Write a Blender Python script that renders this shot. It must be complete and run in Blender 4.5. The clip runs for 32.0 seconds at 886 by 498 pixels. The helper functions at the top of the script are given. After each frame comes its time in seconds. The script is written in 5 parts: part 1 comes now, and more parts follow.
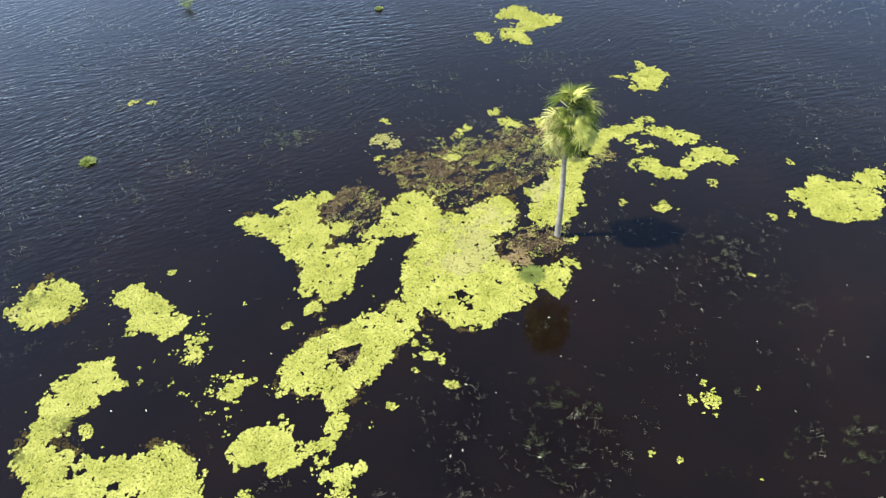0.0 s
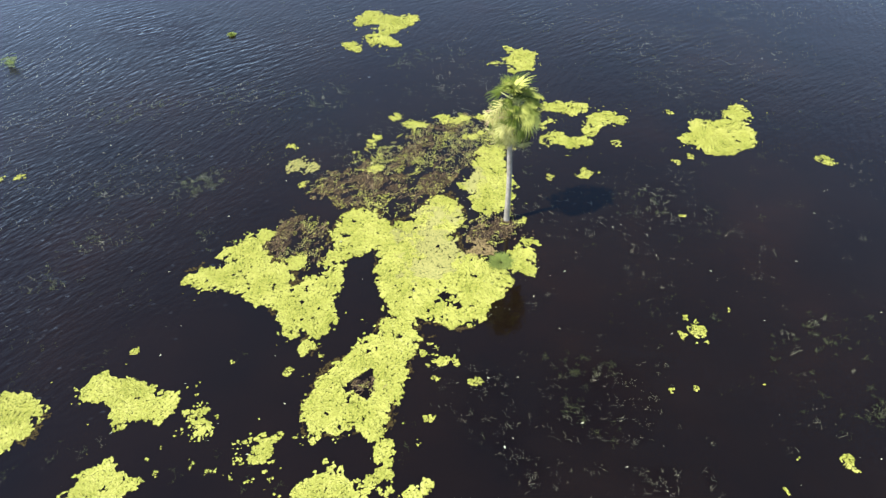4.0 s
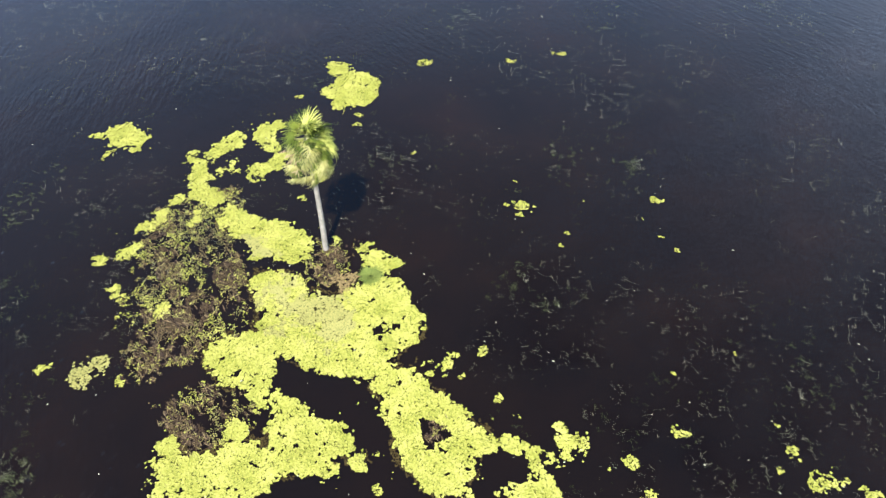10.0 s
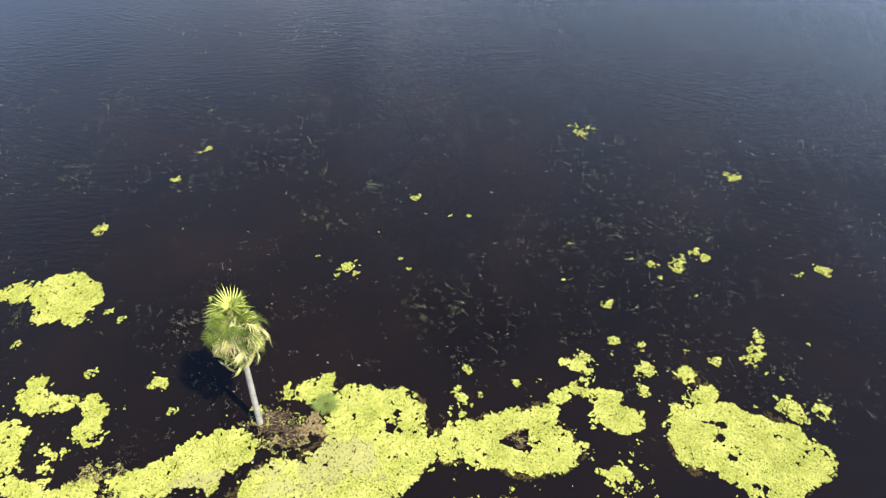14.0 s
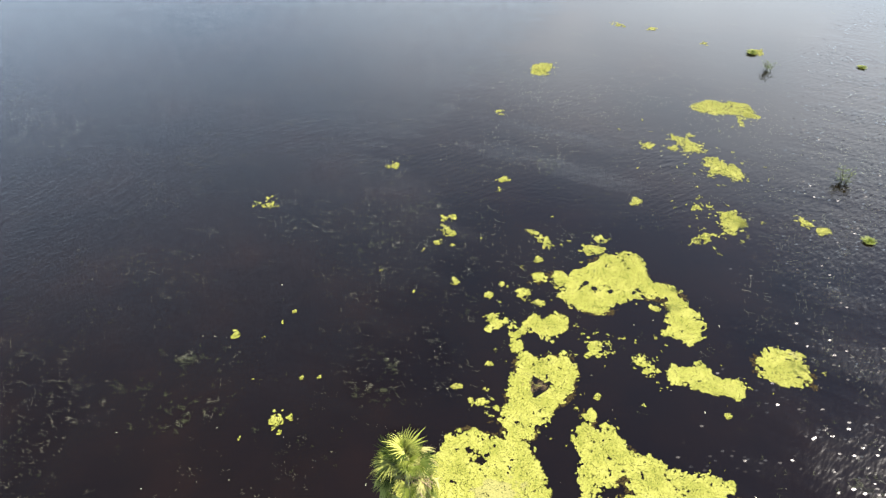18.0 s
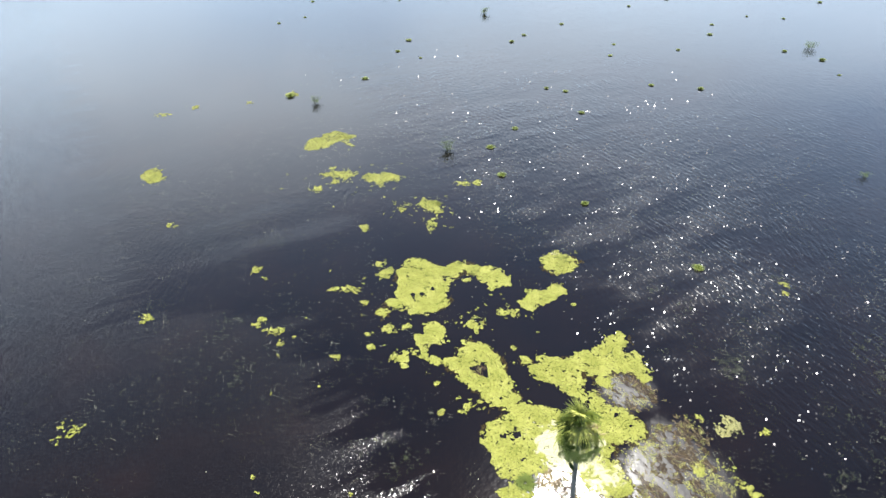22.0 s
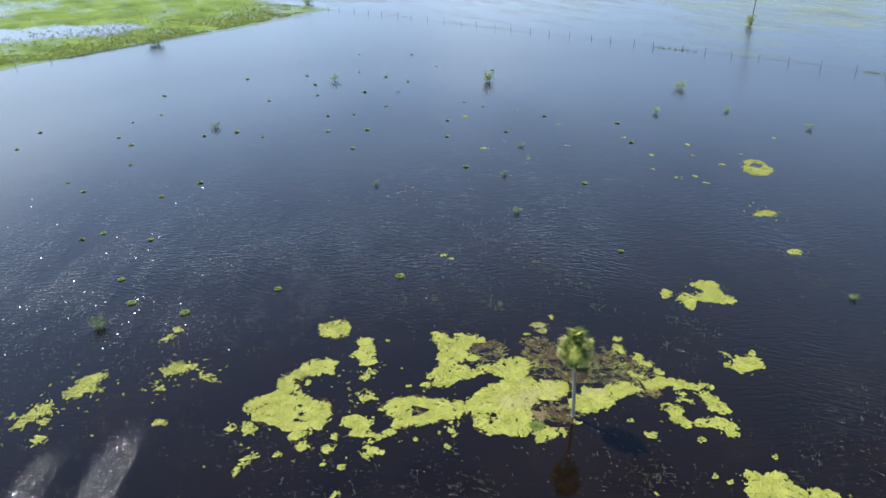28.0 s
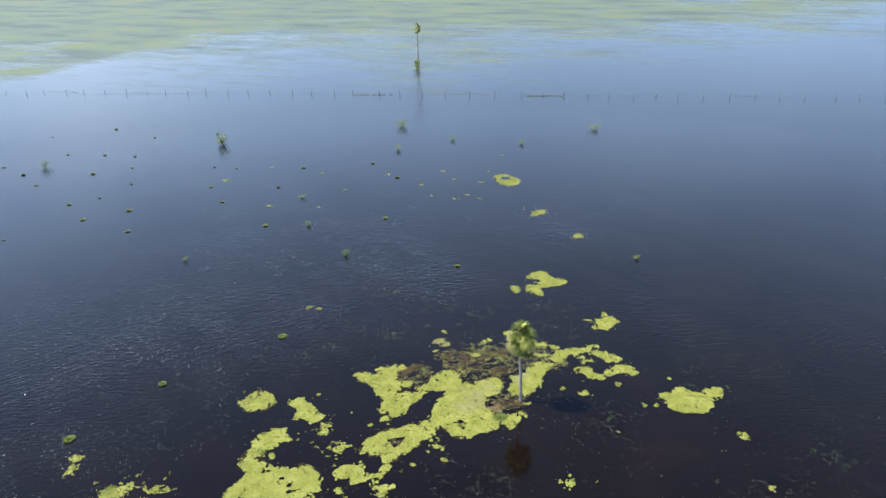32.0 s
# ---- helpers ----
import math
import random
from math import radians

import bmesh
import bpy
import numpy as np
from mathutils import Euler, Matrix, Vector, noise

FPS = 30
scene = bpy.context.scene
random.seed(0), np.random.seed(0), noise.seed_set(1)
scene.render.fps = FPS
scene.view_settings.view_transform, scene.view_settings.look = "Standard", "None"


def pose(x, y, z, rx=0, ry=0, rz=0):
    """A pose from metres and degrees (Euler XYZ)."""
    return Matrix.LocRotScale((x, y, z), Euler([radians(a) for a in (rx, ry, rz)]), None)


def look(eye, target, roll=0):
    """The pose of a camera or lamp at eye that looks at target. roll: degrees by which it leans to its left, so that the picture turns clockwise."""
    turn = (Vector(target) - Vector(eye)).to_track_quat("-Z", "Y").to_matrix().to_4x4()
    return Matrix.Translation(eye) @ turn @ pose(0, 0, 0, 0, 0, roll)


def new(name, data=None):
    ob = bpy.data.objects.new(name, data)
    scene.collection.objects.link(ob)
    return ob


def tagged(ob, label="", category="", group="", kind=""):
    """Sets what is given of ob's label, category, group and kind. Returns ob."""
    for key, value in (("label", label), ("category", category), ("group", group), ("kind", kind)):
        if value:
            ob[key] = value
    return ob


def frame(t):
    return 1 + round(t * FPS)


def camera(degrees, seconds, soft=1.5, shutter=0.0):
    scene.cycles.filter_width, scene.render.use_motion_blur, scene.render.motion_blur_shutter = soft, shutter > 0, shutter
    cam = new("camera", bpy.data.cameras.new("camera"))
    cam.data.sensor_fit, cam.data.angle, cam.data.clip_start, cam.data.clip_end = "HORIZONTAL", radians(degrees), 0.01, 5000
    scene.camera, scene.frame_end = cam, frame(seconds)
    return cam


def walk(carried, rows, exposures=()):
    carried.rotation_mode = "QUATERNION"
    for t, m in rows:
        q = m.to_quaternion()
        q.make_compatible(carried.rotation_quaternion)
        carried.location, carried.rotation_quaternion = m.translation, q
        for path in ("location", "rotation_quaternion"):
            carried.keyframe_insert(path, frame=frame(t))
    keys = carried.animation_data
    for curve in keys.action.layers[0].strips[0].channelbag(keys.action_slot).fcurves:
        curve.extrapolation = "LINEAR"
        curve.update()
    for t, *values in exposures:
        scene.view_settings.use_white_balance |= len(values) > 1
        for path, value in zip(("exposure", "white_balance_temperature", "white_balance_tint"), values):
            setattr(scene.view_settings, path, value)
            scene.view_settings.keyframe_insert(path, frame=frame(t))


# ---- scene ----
cam = camera(65.1, 32.0)
PATH = [
    (0, (0.223, -18.391, 15.991), (-0.112, -16.957, 14.638), -1.8),
    (0.5, (-0.148, -18.516, 16.154), (-0.451, -17.075, 14.8), -1.9),
    (1, (-0.608, -18.633, 16.326), (-0.872, -17.186, 14.971), -1.9),
    (1.5, (-1.128, -18.733, 16.419), (-1.349, -17.28, 15.062), -1.7),
    (2, (-1.62, -18.824, 16.521), (-1.789, -17.369, 15.159), -1.8),
    (2.5, (-2.202, -18.848, 16.623), (-2.29, -17.391, 15.255), -1.9),
    (3, (-2.885, -18.866, 16.712), (-2.879, -17.413, 15.339), -1.8),
    (3.5, (-3.708, -18.823, 16.455), (-3.619, -17.363, 15.09), -1.7),
    (5.5, (-7.039, -18.034, 16.939), (-6.609, -16.665, 15.546), -1.9),
    (6, (-7.964, -17.619, 17.197), (-7.439, -16.298, 15.789), -1.8),
    (6.5, (-9.002, -17.117, 17.294), (-8.372, -15.853, 15.878), -1.6),
    (7, (-10.012, -16.574, 17.363), (-9.27, -15.373, 15.946), -1.4),
    (7.5, (-10.904, -15.926, 17.434), (-10.06, -14.8, 16.012), -1.5),
    (8, (-11.774, -15.178, 17.537), (-10.832, -14.139, 16.112), -1.6),
    (8.5, (-12.659, -14.263, 17.638), (-11.618, -13.328, 16.208), -1.6),
    (9, (-13.48, -13.202, 17.726), (-12.344, -12.392, 16.294), -1.5),
    (9.5, (-14.184, -12.154, 17.932), (-12.966, -11.468, 16.501), -2.0),
    (10, (-14.823, -10.871, 18.19), (-13.537, -10.334, 16.755), -1.9),
    (10.5, (-15.35, -9.561, 18.407), (-14.007, -9.175, 16.976), -2.1),
    (11, (-15.746, -7.954, 18.646), (-14.357, -7.75, 17.221), -1.6),
    (11.5, (-15.965, -6.236, 18.838), (-14.554, -6.22, 17.42), -1.1),
    (12, (-16.085, -4.547, 18.948), (-14.667, -4.706, 17.546), -1.0),
    (12.5, (-15.943, -2.8, 19.221), (-14.546, -3.137, 17.83), -1.0),
    (13, (-15.556, -1.044, 19.528), (-14.205, -1.552, 18.144), -1.0),
    (13.5, (-14.955, 0.702, 19.743), (-13.673, 0.026, 18.364), -0.8),
    (14, (-14.132, 2.422, 19.976), (-12.941, 1.58, 18.607), -0.8),
    (14.5, (-13.14, 4.046, 20.266), (-12.058, 3.052, 18.909), -1.0),
    (16.5, (-6.524, 9.543, 20.944), (-6.085, 8.082, 19.651), -0.3),
    (17, (-4.499, 10.337, 21.081), (-4.251, 8.818, 19.803), -0.5),
    (17.5, (-2.141, 10.822, 21.264), (-2.102, 9.272, 20.001), -0.5),
    (18, (0.142, 11.016, 21.529), (-0.028, 9.466, 20.277), -0.5),
    (18.5, (2.438, 10.98, 21.643), (2.056, 9.456, 20.406), -0.7),
    (19, (4.806, 10.549, 21.744), (4.215, 9.074, 20.529), -0.6),
    (19.5, (6.938, 9.936, 22.17), (6.168, 8.537, 20.966), -0.7),
    (20, (9.096, 8.932, 22.389), (8.157, 7.63, 21.196), -0.8),
    (20.5, (11.098, 7.793, 22.653), (10.006, 6.604, 21.473), -0.7),
    (21, (13.0, 6.654, 22.818), (11.77, 5.585, 21.658), -0.7),
    (21.5, (14.832, 5.133, 23.049), (13.482, 4.199, 21.906), -0.6),
    (22, (16.509, 3.403, 23.477), (15.055, 2.619, 22.35), -0.4),
    (22.5, (17.842, 1.695, 23.831), (16.308, 1.06, 22.717), -0.6),
    (23, (19.12, -0.168, 24.064), (17.517, -0.645, 22.966), -0.7),
    (23.5, (20.086, -2.374, 24.322), (18.433, -2.683, 23.239), -0.6),
    (24, (20.865, -4.595, 24.524), (19.18, -4.743, 23.458), -0.7),
    (24.5, (21.399, -6.805, 24.785), (19.698, -6.794, 23.733), -0.9),
    (25, (21.748, -9.167, 24.856), (20.043, -8.995, 23.824), -1.0),
    (25.5, (21.979, -11.571, 25.085), (20.286, -11.241, 24.072), -1.0),
    (27.5, (20.399, -20.739, 25.913), (18.895, -19.828, 24.959), -1.2),
    (28, (19.824, -22.926, 26.117), (18.39, -21.889, 25.185), -1.3),
    (28.5, (18.947, -25.049, 26.284), (17.592, -23.894, 25.372), -1.4),
    (29, (17.889, -27.152, 26.448), (16.623, -25.888, 25.554), -1.4),
    (29.5, (16.661, -29.11, 26.551), (15.489, -27.745, 25.677), -1.4),
    (30, (15.309, -30.856, 26.637), (14.236, -29.402, 25.779), -1.4),
    (30.5, (13.972, -32.219, 26.783), (12.995, -30.692, 25.939), -1.5),
    (31, (12.699, -33.418, 26.824), (11.81, -31.831, 25.992), -1.5),
    (31.5, (11.458, -34.363, 26.939), (10.652, -32.729, 26.114), -1.4),
    (32, (10.366, -35.151, 26.939), (9.63, -33.481, 26.122), -1.4),
]
EXPOSURES = [(0, 1.42, 6250, 10), (6, 1.48, 6250, 10), (9, 1.52, 6200, 11), (13, 1.5, 6150, 13), (15, 1.5, 6500, 12), (17, 1.57, 6900, 12), (20, 1.52, 6800, 11), (22, 1.42, 6350, 10), (24, 1.22, 5850, 10), (28, 1.06, 5950, 10), (32, 1.02, 5950, 11)]
walk(cam, [(t, look(eye, target, roll)) for t, eye, target, roll in PATH], EXPOSURES)

# ---- world, sun ----
SUN_AZ, SUN_EL = radians(-105.5), radians(55.5)   # clockwise from north (+y)
sun_dir = Vector((math.sin(SUN_AZ) * math.cos(SUN_EL), math.cos(SUN_AZ) * math.cos(SUN_EL), math.sin(SUN_EL)))

world = bpy.data.worlds.new("world")
scene.world = world
world.use_nodes = True
wt = world.node_tree
wt.nodes.clear()
w_out = wt.nodes.new("ShaderNodeOutputWorld")
w_bg = wt.nodes.new("ShaderNodeBackground")
w_bg.inputs["Strength"].default_value = 0.105
sky = wt.nodes.new("ShaderNodeTexSky")
sky.sky_type = 'NISHITA'
sky.sun_disc = False
sky.sun_elevation = SUN_EL
sky.sun_rotation = SUN_AZ
sky.altitude = 100
sky.air_density = 0.85
sky.ozone_density = 2.5
sky.dust_density = 0.0
w_tc = wt.nodes.new("ShaderNodeTexCoord")
w_map = wt.nodes.new("ShaderNodeMapping")
w_map.inputs["Scale"].default_value = (1.0, 1.0, 1.6)
w_map.inputs["Rotation"].default_value = (0, 0, radians(13))
w_map.inputs["Location"].default_value = (0.94, -16.44, 19.28)
w_noise = wt.nodes.new("ShaderNodeTexNoise")
w_noise.inputs["Scale"].default_value = 0.95
w_noise.inputs["Detail"].default_value = 5.0
w_noise.inputs["Roughness"].default_value = 0.5
w_ramp = wt.nodes.new("ShaderNodeMapRange")
w_ramp.inputs["From Min"].default_value = 0.505
w_ramp.inputs["From Max"].default_value = 0.68
w_ramp.inputs["To Min"].default_value = 0.0
w_ramp.inputs["To Max"].default_value = 0.9
w_mix = wt.nodes.new("ShaderNodeMix")
w_mix.data_type = 'RGBA'
w_mix.inputs["B"].default_value = (15.0, 15.0, 15.1, 1)
wt.links.new(w_tc.outputs["Generated"], w_map.inputs["Vector"])
wt.links.new(w_map.outputs["Vector"], w_noise.inputs["Vector"])
wt.links.new(w_noise.outputs["Fac"], w_ramp.inputs["Value"])
w_sep = wt.nodes.new("ShaderNodeSeparateXYZ")
wt.links.new(w_tc.outputs["Generated"], w_sep.inputs[0])
w_top = wt.nodes.new("ShaderNodeMapRange")
for key, value in (("From Min", 0.34), ("From Max", 0.58), ("To Min", 1.0), ("To Max", 0.0)):
    w_top.inputs[key].default_value = value
w_bank = wt.nodes.new("ShaderNodeMath")
w_bank.operation = 'MULTIPLY'
wt.links.new(w_sep.outputs["Z"], w_top.inputs["Value"])
wt.links.new(w_top.outputs["Result"], w_bank.inputs[0])
wt.links.new(w_ramp.outputs["Result"], w_bank.inputs[1])
w_shore = wt.nodes.new("ShaderNodeMath")
w_shore.operation = 'MULTIPLY'
wt.links.new(w_bank.outputs[0], w_shore.inputs[0])
wt.links.new(w_shore.outputs[0], w_mix.inputs["Factor"])
w_dim = wt.nodes.new("ShaderNodeVectorMath")      # a deep, clean sky overhead
w_dim.operation = 'MULTIPLY'
w_dim.inputs[1].default_value = (0.5, 0.6, 0.8)
wt.links.new(sky.outputs["Color"], w_dim.inputs[0])
wt.links.new(w_dim.outputs[0], w_mix.inputs["A"])
# bright haze low over the horizon
w_low = wt.nodes.new("ShaderNodeMath")
w_low.operation = 'SUBTRACT'
w_low.inputs[0].default_value = 1.0
w_low.use_clamp = True
w_pow = wt.nodes.new("ShaderNodeMath")
w_pow.operation = 'POWER'
w_pow.inputs[1].default_value = 2.05
w_amount = wt.nodes.new("ShaderNodeMath")
w_amount.operation = 'MULTIPLY'
w_amount.inputs[1].default_value = 0.84
w_haze = wt.nodes.new("ShaderNodeMix")
w_haze.data_type = 'RGBA'
w_haze.inputs["B"].default_value = (8.9, 11.5, 14.0, 1)
wt.links.new(w_sep.outputs["Z"], w_low.inputs[1])
wt.links.new(w_low.outputs[0], w_pow.inputs[0])
# the haze is brighter towards the south-west, below the sun
w_side = wt.nodes.new("ShaderNodeVectorMath")
w_side.operation = 'DOT_PRODUCT'
w_side.inputs[1].default_value = (-0.66, -0.75, 0)
w_even = wt.nodes.new("ShaderNodeMapRange")
for key, value in (("From Min", -1.0), ("From Max", 1.0), ("To Min", 0.54), ("To Max", 1.38)):
    w_even.inputs[key].default_value = value
w_south = wt.nodes.new("ShaderNodeMapRange")
for key, value in (("From Min", -0.6), ("From Max", 0.1), ("To Min", 0.0), ("To Max", 1.0)):
    w_south.inputs[key].default_value = value
wt.links.new(w_side.outputs["Value"], w_south.inputs["Value"])
wt.links.new(w_south.outputs["Result"], w_shore.inputs[1])
w_both = wt.nodes.new("ShaderNodeMath")
w_both.operation = 'MULTIPLY'
wt.links.new(w_tc.outputs["Generated"], w_side.inputs[0])
wt.links.new(w_side.outputs["Value"], w_even.inputs["Value"])
wt.links.new(w_pow.outputs[0], w_both.inputs[0])
wt.links.new(w_even.outputs["Result"], w_both.inputs[1])
# thin uneven veils in the haze
w_veil_map = wt.nodes.new("ShaderNodeMapping")
w_veil_map.inputs["Scale"].default_value = (1.0, 1.0, 3.5)
w_veil = wt.nodes.new("ShaderNodeTexNoise")
for key, value in (("Scale", 4.5), ("Detail", 4.0), ("Roughness", 0.55)):
    w_veil.inputs[key].default_value = value
w_thin = wt.nodes.new("ShaderNodeMapRange")
for key, value in (("From Min", 0.35), ("From Max", 0.65), ("To Min", 0.82), ("To Max", 1.18)):
    w_thin.inputs[key].default_value = value
w_uneven = wt.nodes.new("ShaderNodeMath")
w_uneven.operation = 'MULTIPLY'
wt.links.new(w_tc.outputs["Generated"], w_veil_map.inputs["Vector"])
wt.links.new(w_veil_map.outputs["Vector"], w_veil.inputs["Vector"])
wt.links.new(w_veil.outputs["Fac"], w_thin.inputs["Value"])
wt.links.new(w_both.outputs[0], w_uneven.inputs[0])
wt.links.new(w_thin.outputs["Result"], w_uneven.inputs[1])
wt.links.new(w_uneven.outputs[0], w_amount.inputs[0])
wt.links.new(w_amount.outputs[0], w_haze.inputs["Factor"])
wt.links.new(w_mix.outputs["Result"], w_haze.inputs["A"])
wt.links.new(w_haze.outputs["Result"], w_bg.inputs["Color"])
wt.links.new(w_bg.outputs["Background"], w_out.inputs["Surface"])

sun_data = bpy.data.lights.new("sun", 'SUN')
sun_data.energy = 5.6
sun_data.angle = radians(0.53)
sun_data.color = (1.0, 0.96, 0.89)
sun = new("sun", sun_data)
sun.matrix_world = look(sun_dir * 60, (0, 0, 0))


# ---- materials ----
def material(name):
    m = bpy.data.materials.new(name)
    m.use_nodes = True
    nt = m.node_tree
    return m, nt, nt.nodes["Principled BSDF"]


def add(nt, kind, **values):
    n = nt.nodes.new(kind)
    for key, value in values.items():
        n.inputs[key.replace("_", " ")].default_value = value
    return n


def ramp(nt, src, stops):
    n = nt.nodes.new("ShaderNodeValToRGB")
    e = n.color_ramp.elements
    e[0].position, e[0].color = stops[0][0], (*stops[0][1], 1)
    e[1].position, e[1].color = stops[-1][0], (*stops[-1][1], 1)
    for p, c in stops[1:-1]:
        k = e.new(p)
        k.color = (*c, 1)
    nt.links.new(src, n.inputs["Fac"])
    return n.outputs["Color"]


def mathn(nt, op, a, b=None):
    n = nt.nodes.new("ShaderNodeMath")
    n.operation = op
    for k, v in ((0, a), (1, b)):
        if v is None:
            continue
        if isinstance(v, (int, float)):
            n.inputs[k].default_value = v
        else:
            nt.links.new(v, n.inputs[k])
    return n.outputs[0]


def ranged(nt, src, a, b, c=0.0, d=1.0):
    n = nt.nodes.new("ShaderNodeMapRange")
    for key, v in (("From Min", a), ("From Max", b), ("To Min", c), ("To Max", d)):
        n.inputs[key].default_value = v
    nt.links.new(src, n.inputs["Value"])
    return n.outputs["Result"]


def noise_at(nt, vec, scale, detail=3.0, rough=0.5, squash=(1, 1, 1), turn=0.0):
    m = nt.nodes.new("ShaderNodeMapping")
    m.inputs["Scale"].default_value = squash
    m.inputs["Rotation"].default_value = (0, 0, radians(turn))
    nt.links.new(vec, m.inputs["Vector"])
    n = add(nt, "ShaderNodeTexNoise", Scale=scale, Detail=detail, Roughness=rough)
    nt.links.new(m.outputs["Vector"], n.inputs["Vector"])
    return n.outputs["Fac"]


RIPPLE, CHOP, FACET, GLINT = 0.055, 0.025, 0.132, 0.2   # heights of the ripples in metres, steepest slopes of the cat's-paws and of the chop


def combed(nt, vec, angle, along, across, detail=1.0):
    """Noise drawn out along crests that run at an angle (degrees from +x)."""
    m = nt.nodes.new("ShaderNodeMapping")
    m.inputs["Rotation"].default_value = (0, 0, radians(-angle))
    nt.links.new(vec, m.inputs["Vector"])
    return noise_at(nt, m.outputs["Vector"], 1.0, detail, 0.5, (along, across, 1))


def away_from(nt, vec, x, y):
    n = nt.nodes.new("ShaderNodeVectorMath")
    n.operation = 'DISTANCE'
    n.inputs[1].default_value = (x, y, 0)
    nt.links.new(vec, n.inputs[0])
    return n.outputs["Value"]


def water_nodes(nt, bsdf):
    """Dark tannin water: brown body, wind ripples upwind of the plants, fine cat's-paws downwind of them."""
    tc = nt.nodes.new("ShaderNodeTexCoord").outputs["Object"]
    silt = noise_at(nt, tc, 0.16, 5, 0.6)
    col = ramp(nt, silt, [(0.3, (0.0030, 0.0021, 0.0014)), (0.55, (0.0046, 0.0028, 0.0016)), (0.75, (0.0068, 0.0036, 0.0019))])
    nt.links.new(col, bsdf.inputs["Base Color"])
    bsdf.inputs["IOR"].default_value = 1.34
    # wind coordinates: x down the wind, y across it
    down = nt.nodes.new("ShaderNodeMapping")
    down.inputs["Rotation"].default_value = (0, 0, radians(33.5))
    nt.links.new(tc, down.inputs["Vector"])
    wind = down.outputs["Vector"]
    sep = nt.nodes.new("ShaderNodeSeparateXYZ")
    nt.links.new(wind, sep.inputs[0])
    a, b = sep.outputs["X"], sep.outputs["Y"]
    # ripples about 0.4 m long, their crests swinging between two directions
    near = away_from(nt, tc, -1.0, -5.0)
    gust = ranged(nt, noise_at(nt, wind, 0.09, 3, 0.55, (0.6, 1.3, 1)), 0.35, 0.62, 0.35, 1.0)
    fetch = mathn(nt, 'MAXIMUM', ranged(nt, a, -18.0, -8.0, 1.0, 0.0), mathn(nt, 'MAXIMUM', ranged(nt, near, 11.0, 24.0, 0.03, 0.3), ranged(nt, b, 5.0, 14.0, 0.0, 0.6)))
    fetch = mathn(nt, 'MULTIPLY', fetch, ranged(nt, near, 5.0, 11.0, 0.1, 1.0))
    swell = mathn(nt, 'MULTIPLY', mathn(nt, 'MULTIPLY', gust, fetch), ranged(nt, near, 20.0, 50.0, 1.0, 0.2))
    swing = ranged(nt, noise_at(nt, tc, 0.11, 2, 0.5), 0.4, 0.6)
    one = mathn(nt, 'MULTIPLY', combed(nt, tc, 26, 0.95, 4.2), mathn(nt, 'SUBTRACT', 1.0, swing))
    two = mathn(nt, 'MULTIPLY', combed(nt, tc, 58, 0.95, 4.0), swing)
    ripple = mathn(nt, 'ADD', mathn(nt, 'ADD', one, two), mathn(nt, 'MULTIPLY', combed(nt, tc, 44, 2.6, 7.5), 0.45))
    h = mathn(nt, 'MULTIPLY', ripple, mathn(nt, 'MULTIPLY', swell, RIPPLE))
    # short ripples on the windward side, in gusts
    squall = ranged(nt, noise_at(nt, wind, 0.3, 3, 0.6, (0.5, 1.4, 1)), 0.34, 0.58, 0.2, 1.0)
    open_side = mathn(nt, 'MULTIPLY', ranged(nt, a, -11.0, -6.5, 1.0, 0.0), mathn(nt, 'MULTIPLY', ranged(nt, away_from(nt, tc, -10.0, -20.0), 24.0, 46.0, 1.0, 0.0), ranged(nt, b, -3.0, 2.0, 1.0, 0.2)))
    choppy = mathn(nt, 'MULTIPLY', squall, open_side)
    h = mathn(nt, 'ADD', h, mathn(nt, 'MULTIPLY', combed(nt, tc, 40, 2.2, 5.2), mathn(nt, 'MULTIPLY', choppy, CHOP)))
    calm = mathn(nt, 'MULTIPLY', noise_at(nt, tc, 4.0, 2.0, 0.5), 0.004)
    bump = add(nt, "ShaderNodeBump", Strength=1.0, Distance=1.0)
    nt.links.new(mathn(nt, 'ADD', h, calm), bump.inputs["Height"])
    # cat's-paws: a field south-east of the mats with a fringed windward edge, and two long lanes
    fray = mathn(nt, 'ADD', mathn(nt, 'MULTIPLY', noise_at(nt, wind, 1.0, 2, 0.5, (0.11, 0.75, 1)), 0.5), mathn(nt, 'MULTIPLY', noise_at(nt, wind, 1.0, 2, 0.5, (0.3, 1.9, 1)), 0.5))
    fray = mathn(nt, 'SUBTRACT', fray, 0.5)
    edge = mathn(nt, 'SUBTRACT', mathn(nt, 'SUBTRACT', a, ranged(nt, b, -20.5, -17.5, 12.5, 5.8)), mathn(nt, 'MULTIPLY', fray, 15.0))
    field = mathn(nt, 'MULTIPLY', ranged(nt, edge, -0.6, 1.8), ranged(nt, b, -4.0, -1.5, 1.0, 0.0))
    lanes = 0.0
    for middle, half, start, share in ((-24.3, 1.3, -2.0, 0.75), (-28.0, 1.0, 0.0, 0.5)):
        off = mathn(nt, 'ABSOLUTE', mathn(nt, 'SUBTRACT', mathn(nt, 'ADD', b, mathn(nt, 'MULTIPLY', fray, 3.0)), middle))
        lane = mathn(nt, 'MULTIPLY', ranged(nt, off, 0.15, half, share, 0.0), mathn(nt, 'MULTIPLY', ranged(nt, a, start, start + 2.5), ranged(nt, a, 6.0, 12.0, 1.0, 0.0)))
        lanes = mathn(nt, 'MAXIMUM', lane, lanes)
    field = mathn(nt, 'MAXIMUM', field, lanes)
    cell = add(nt, "ShaderNodeTexVoronoi", Scale=42.0)
    nt.links.new(tc, cell.inputs["Vector"])
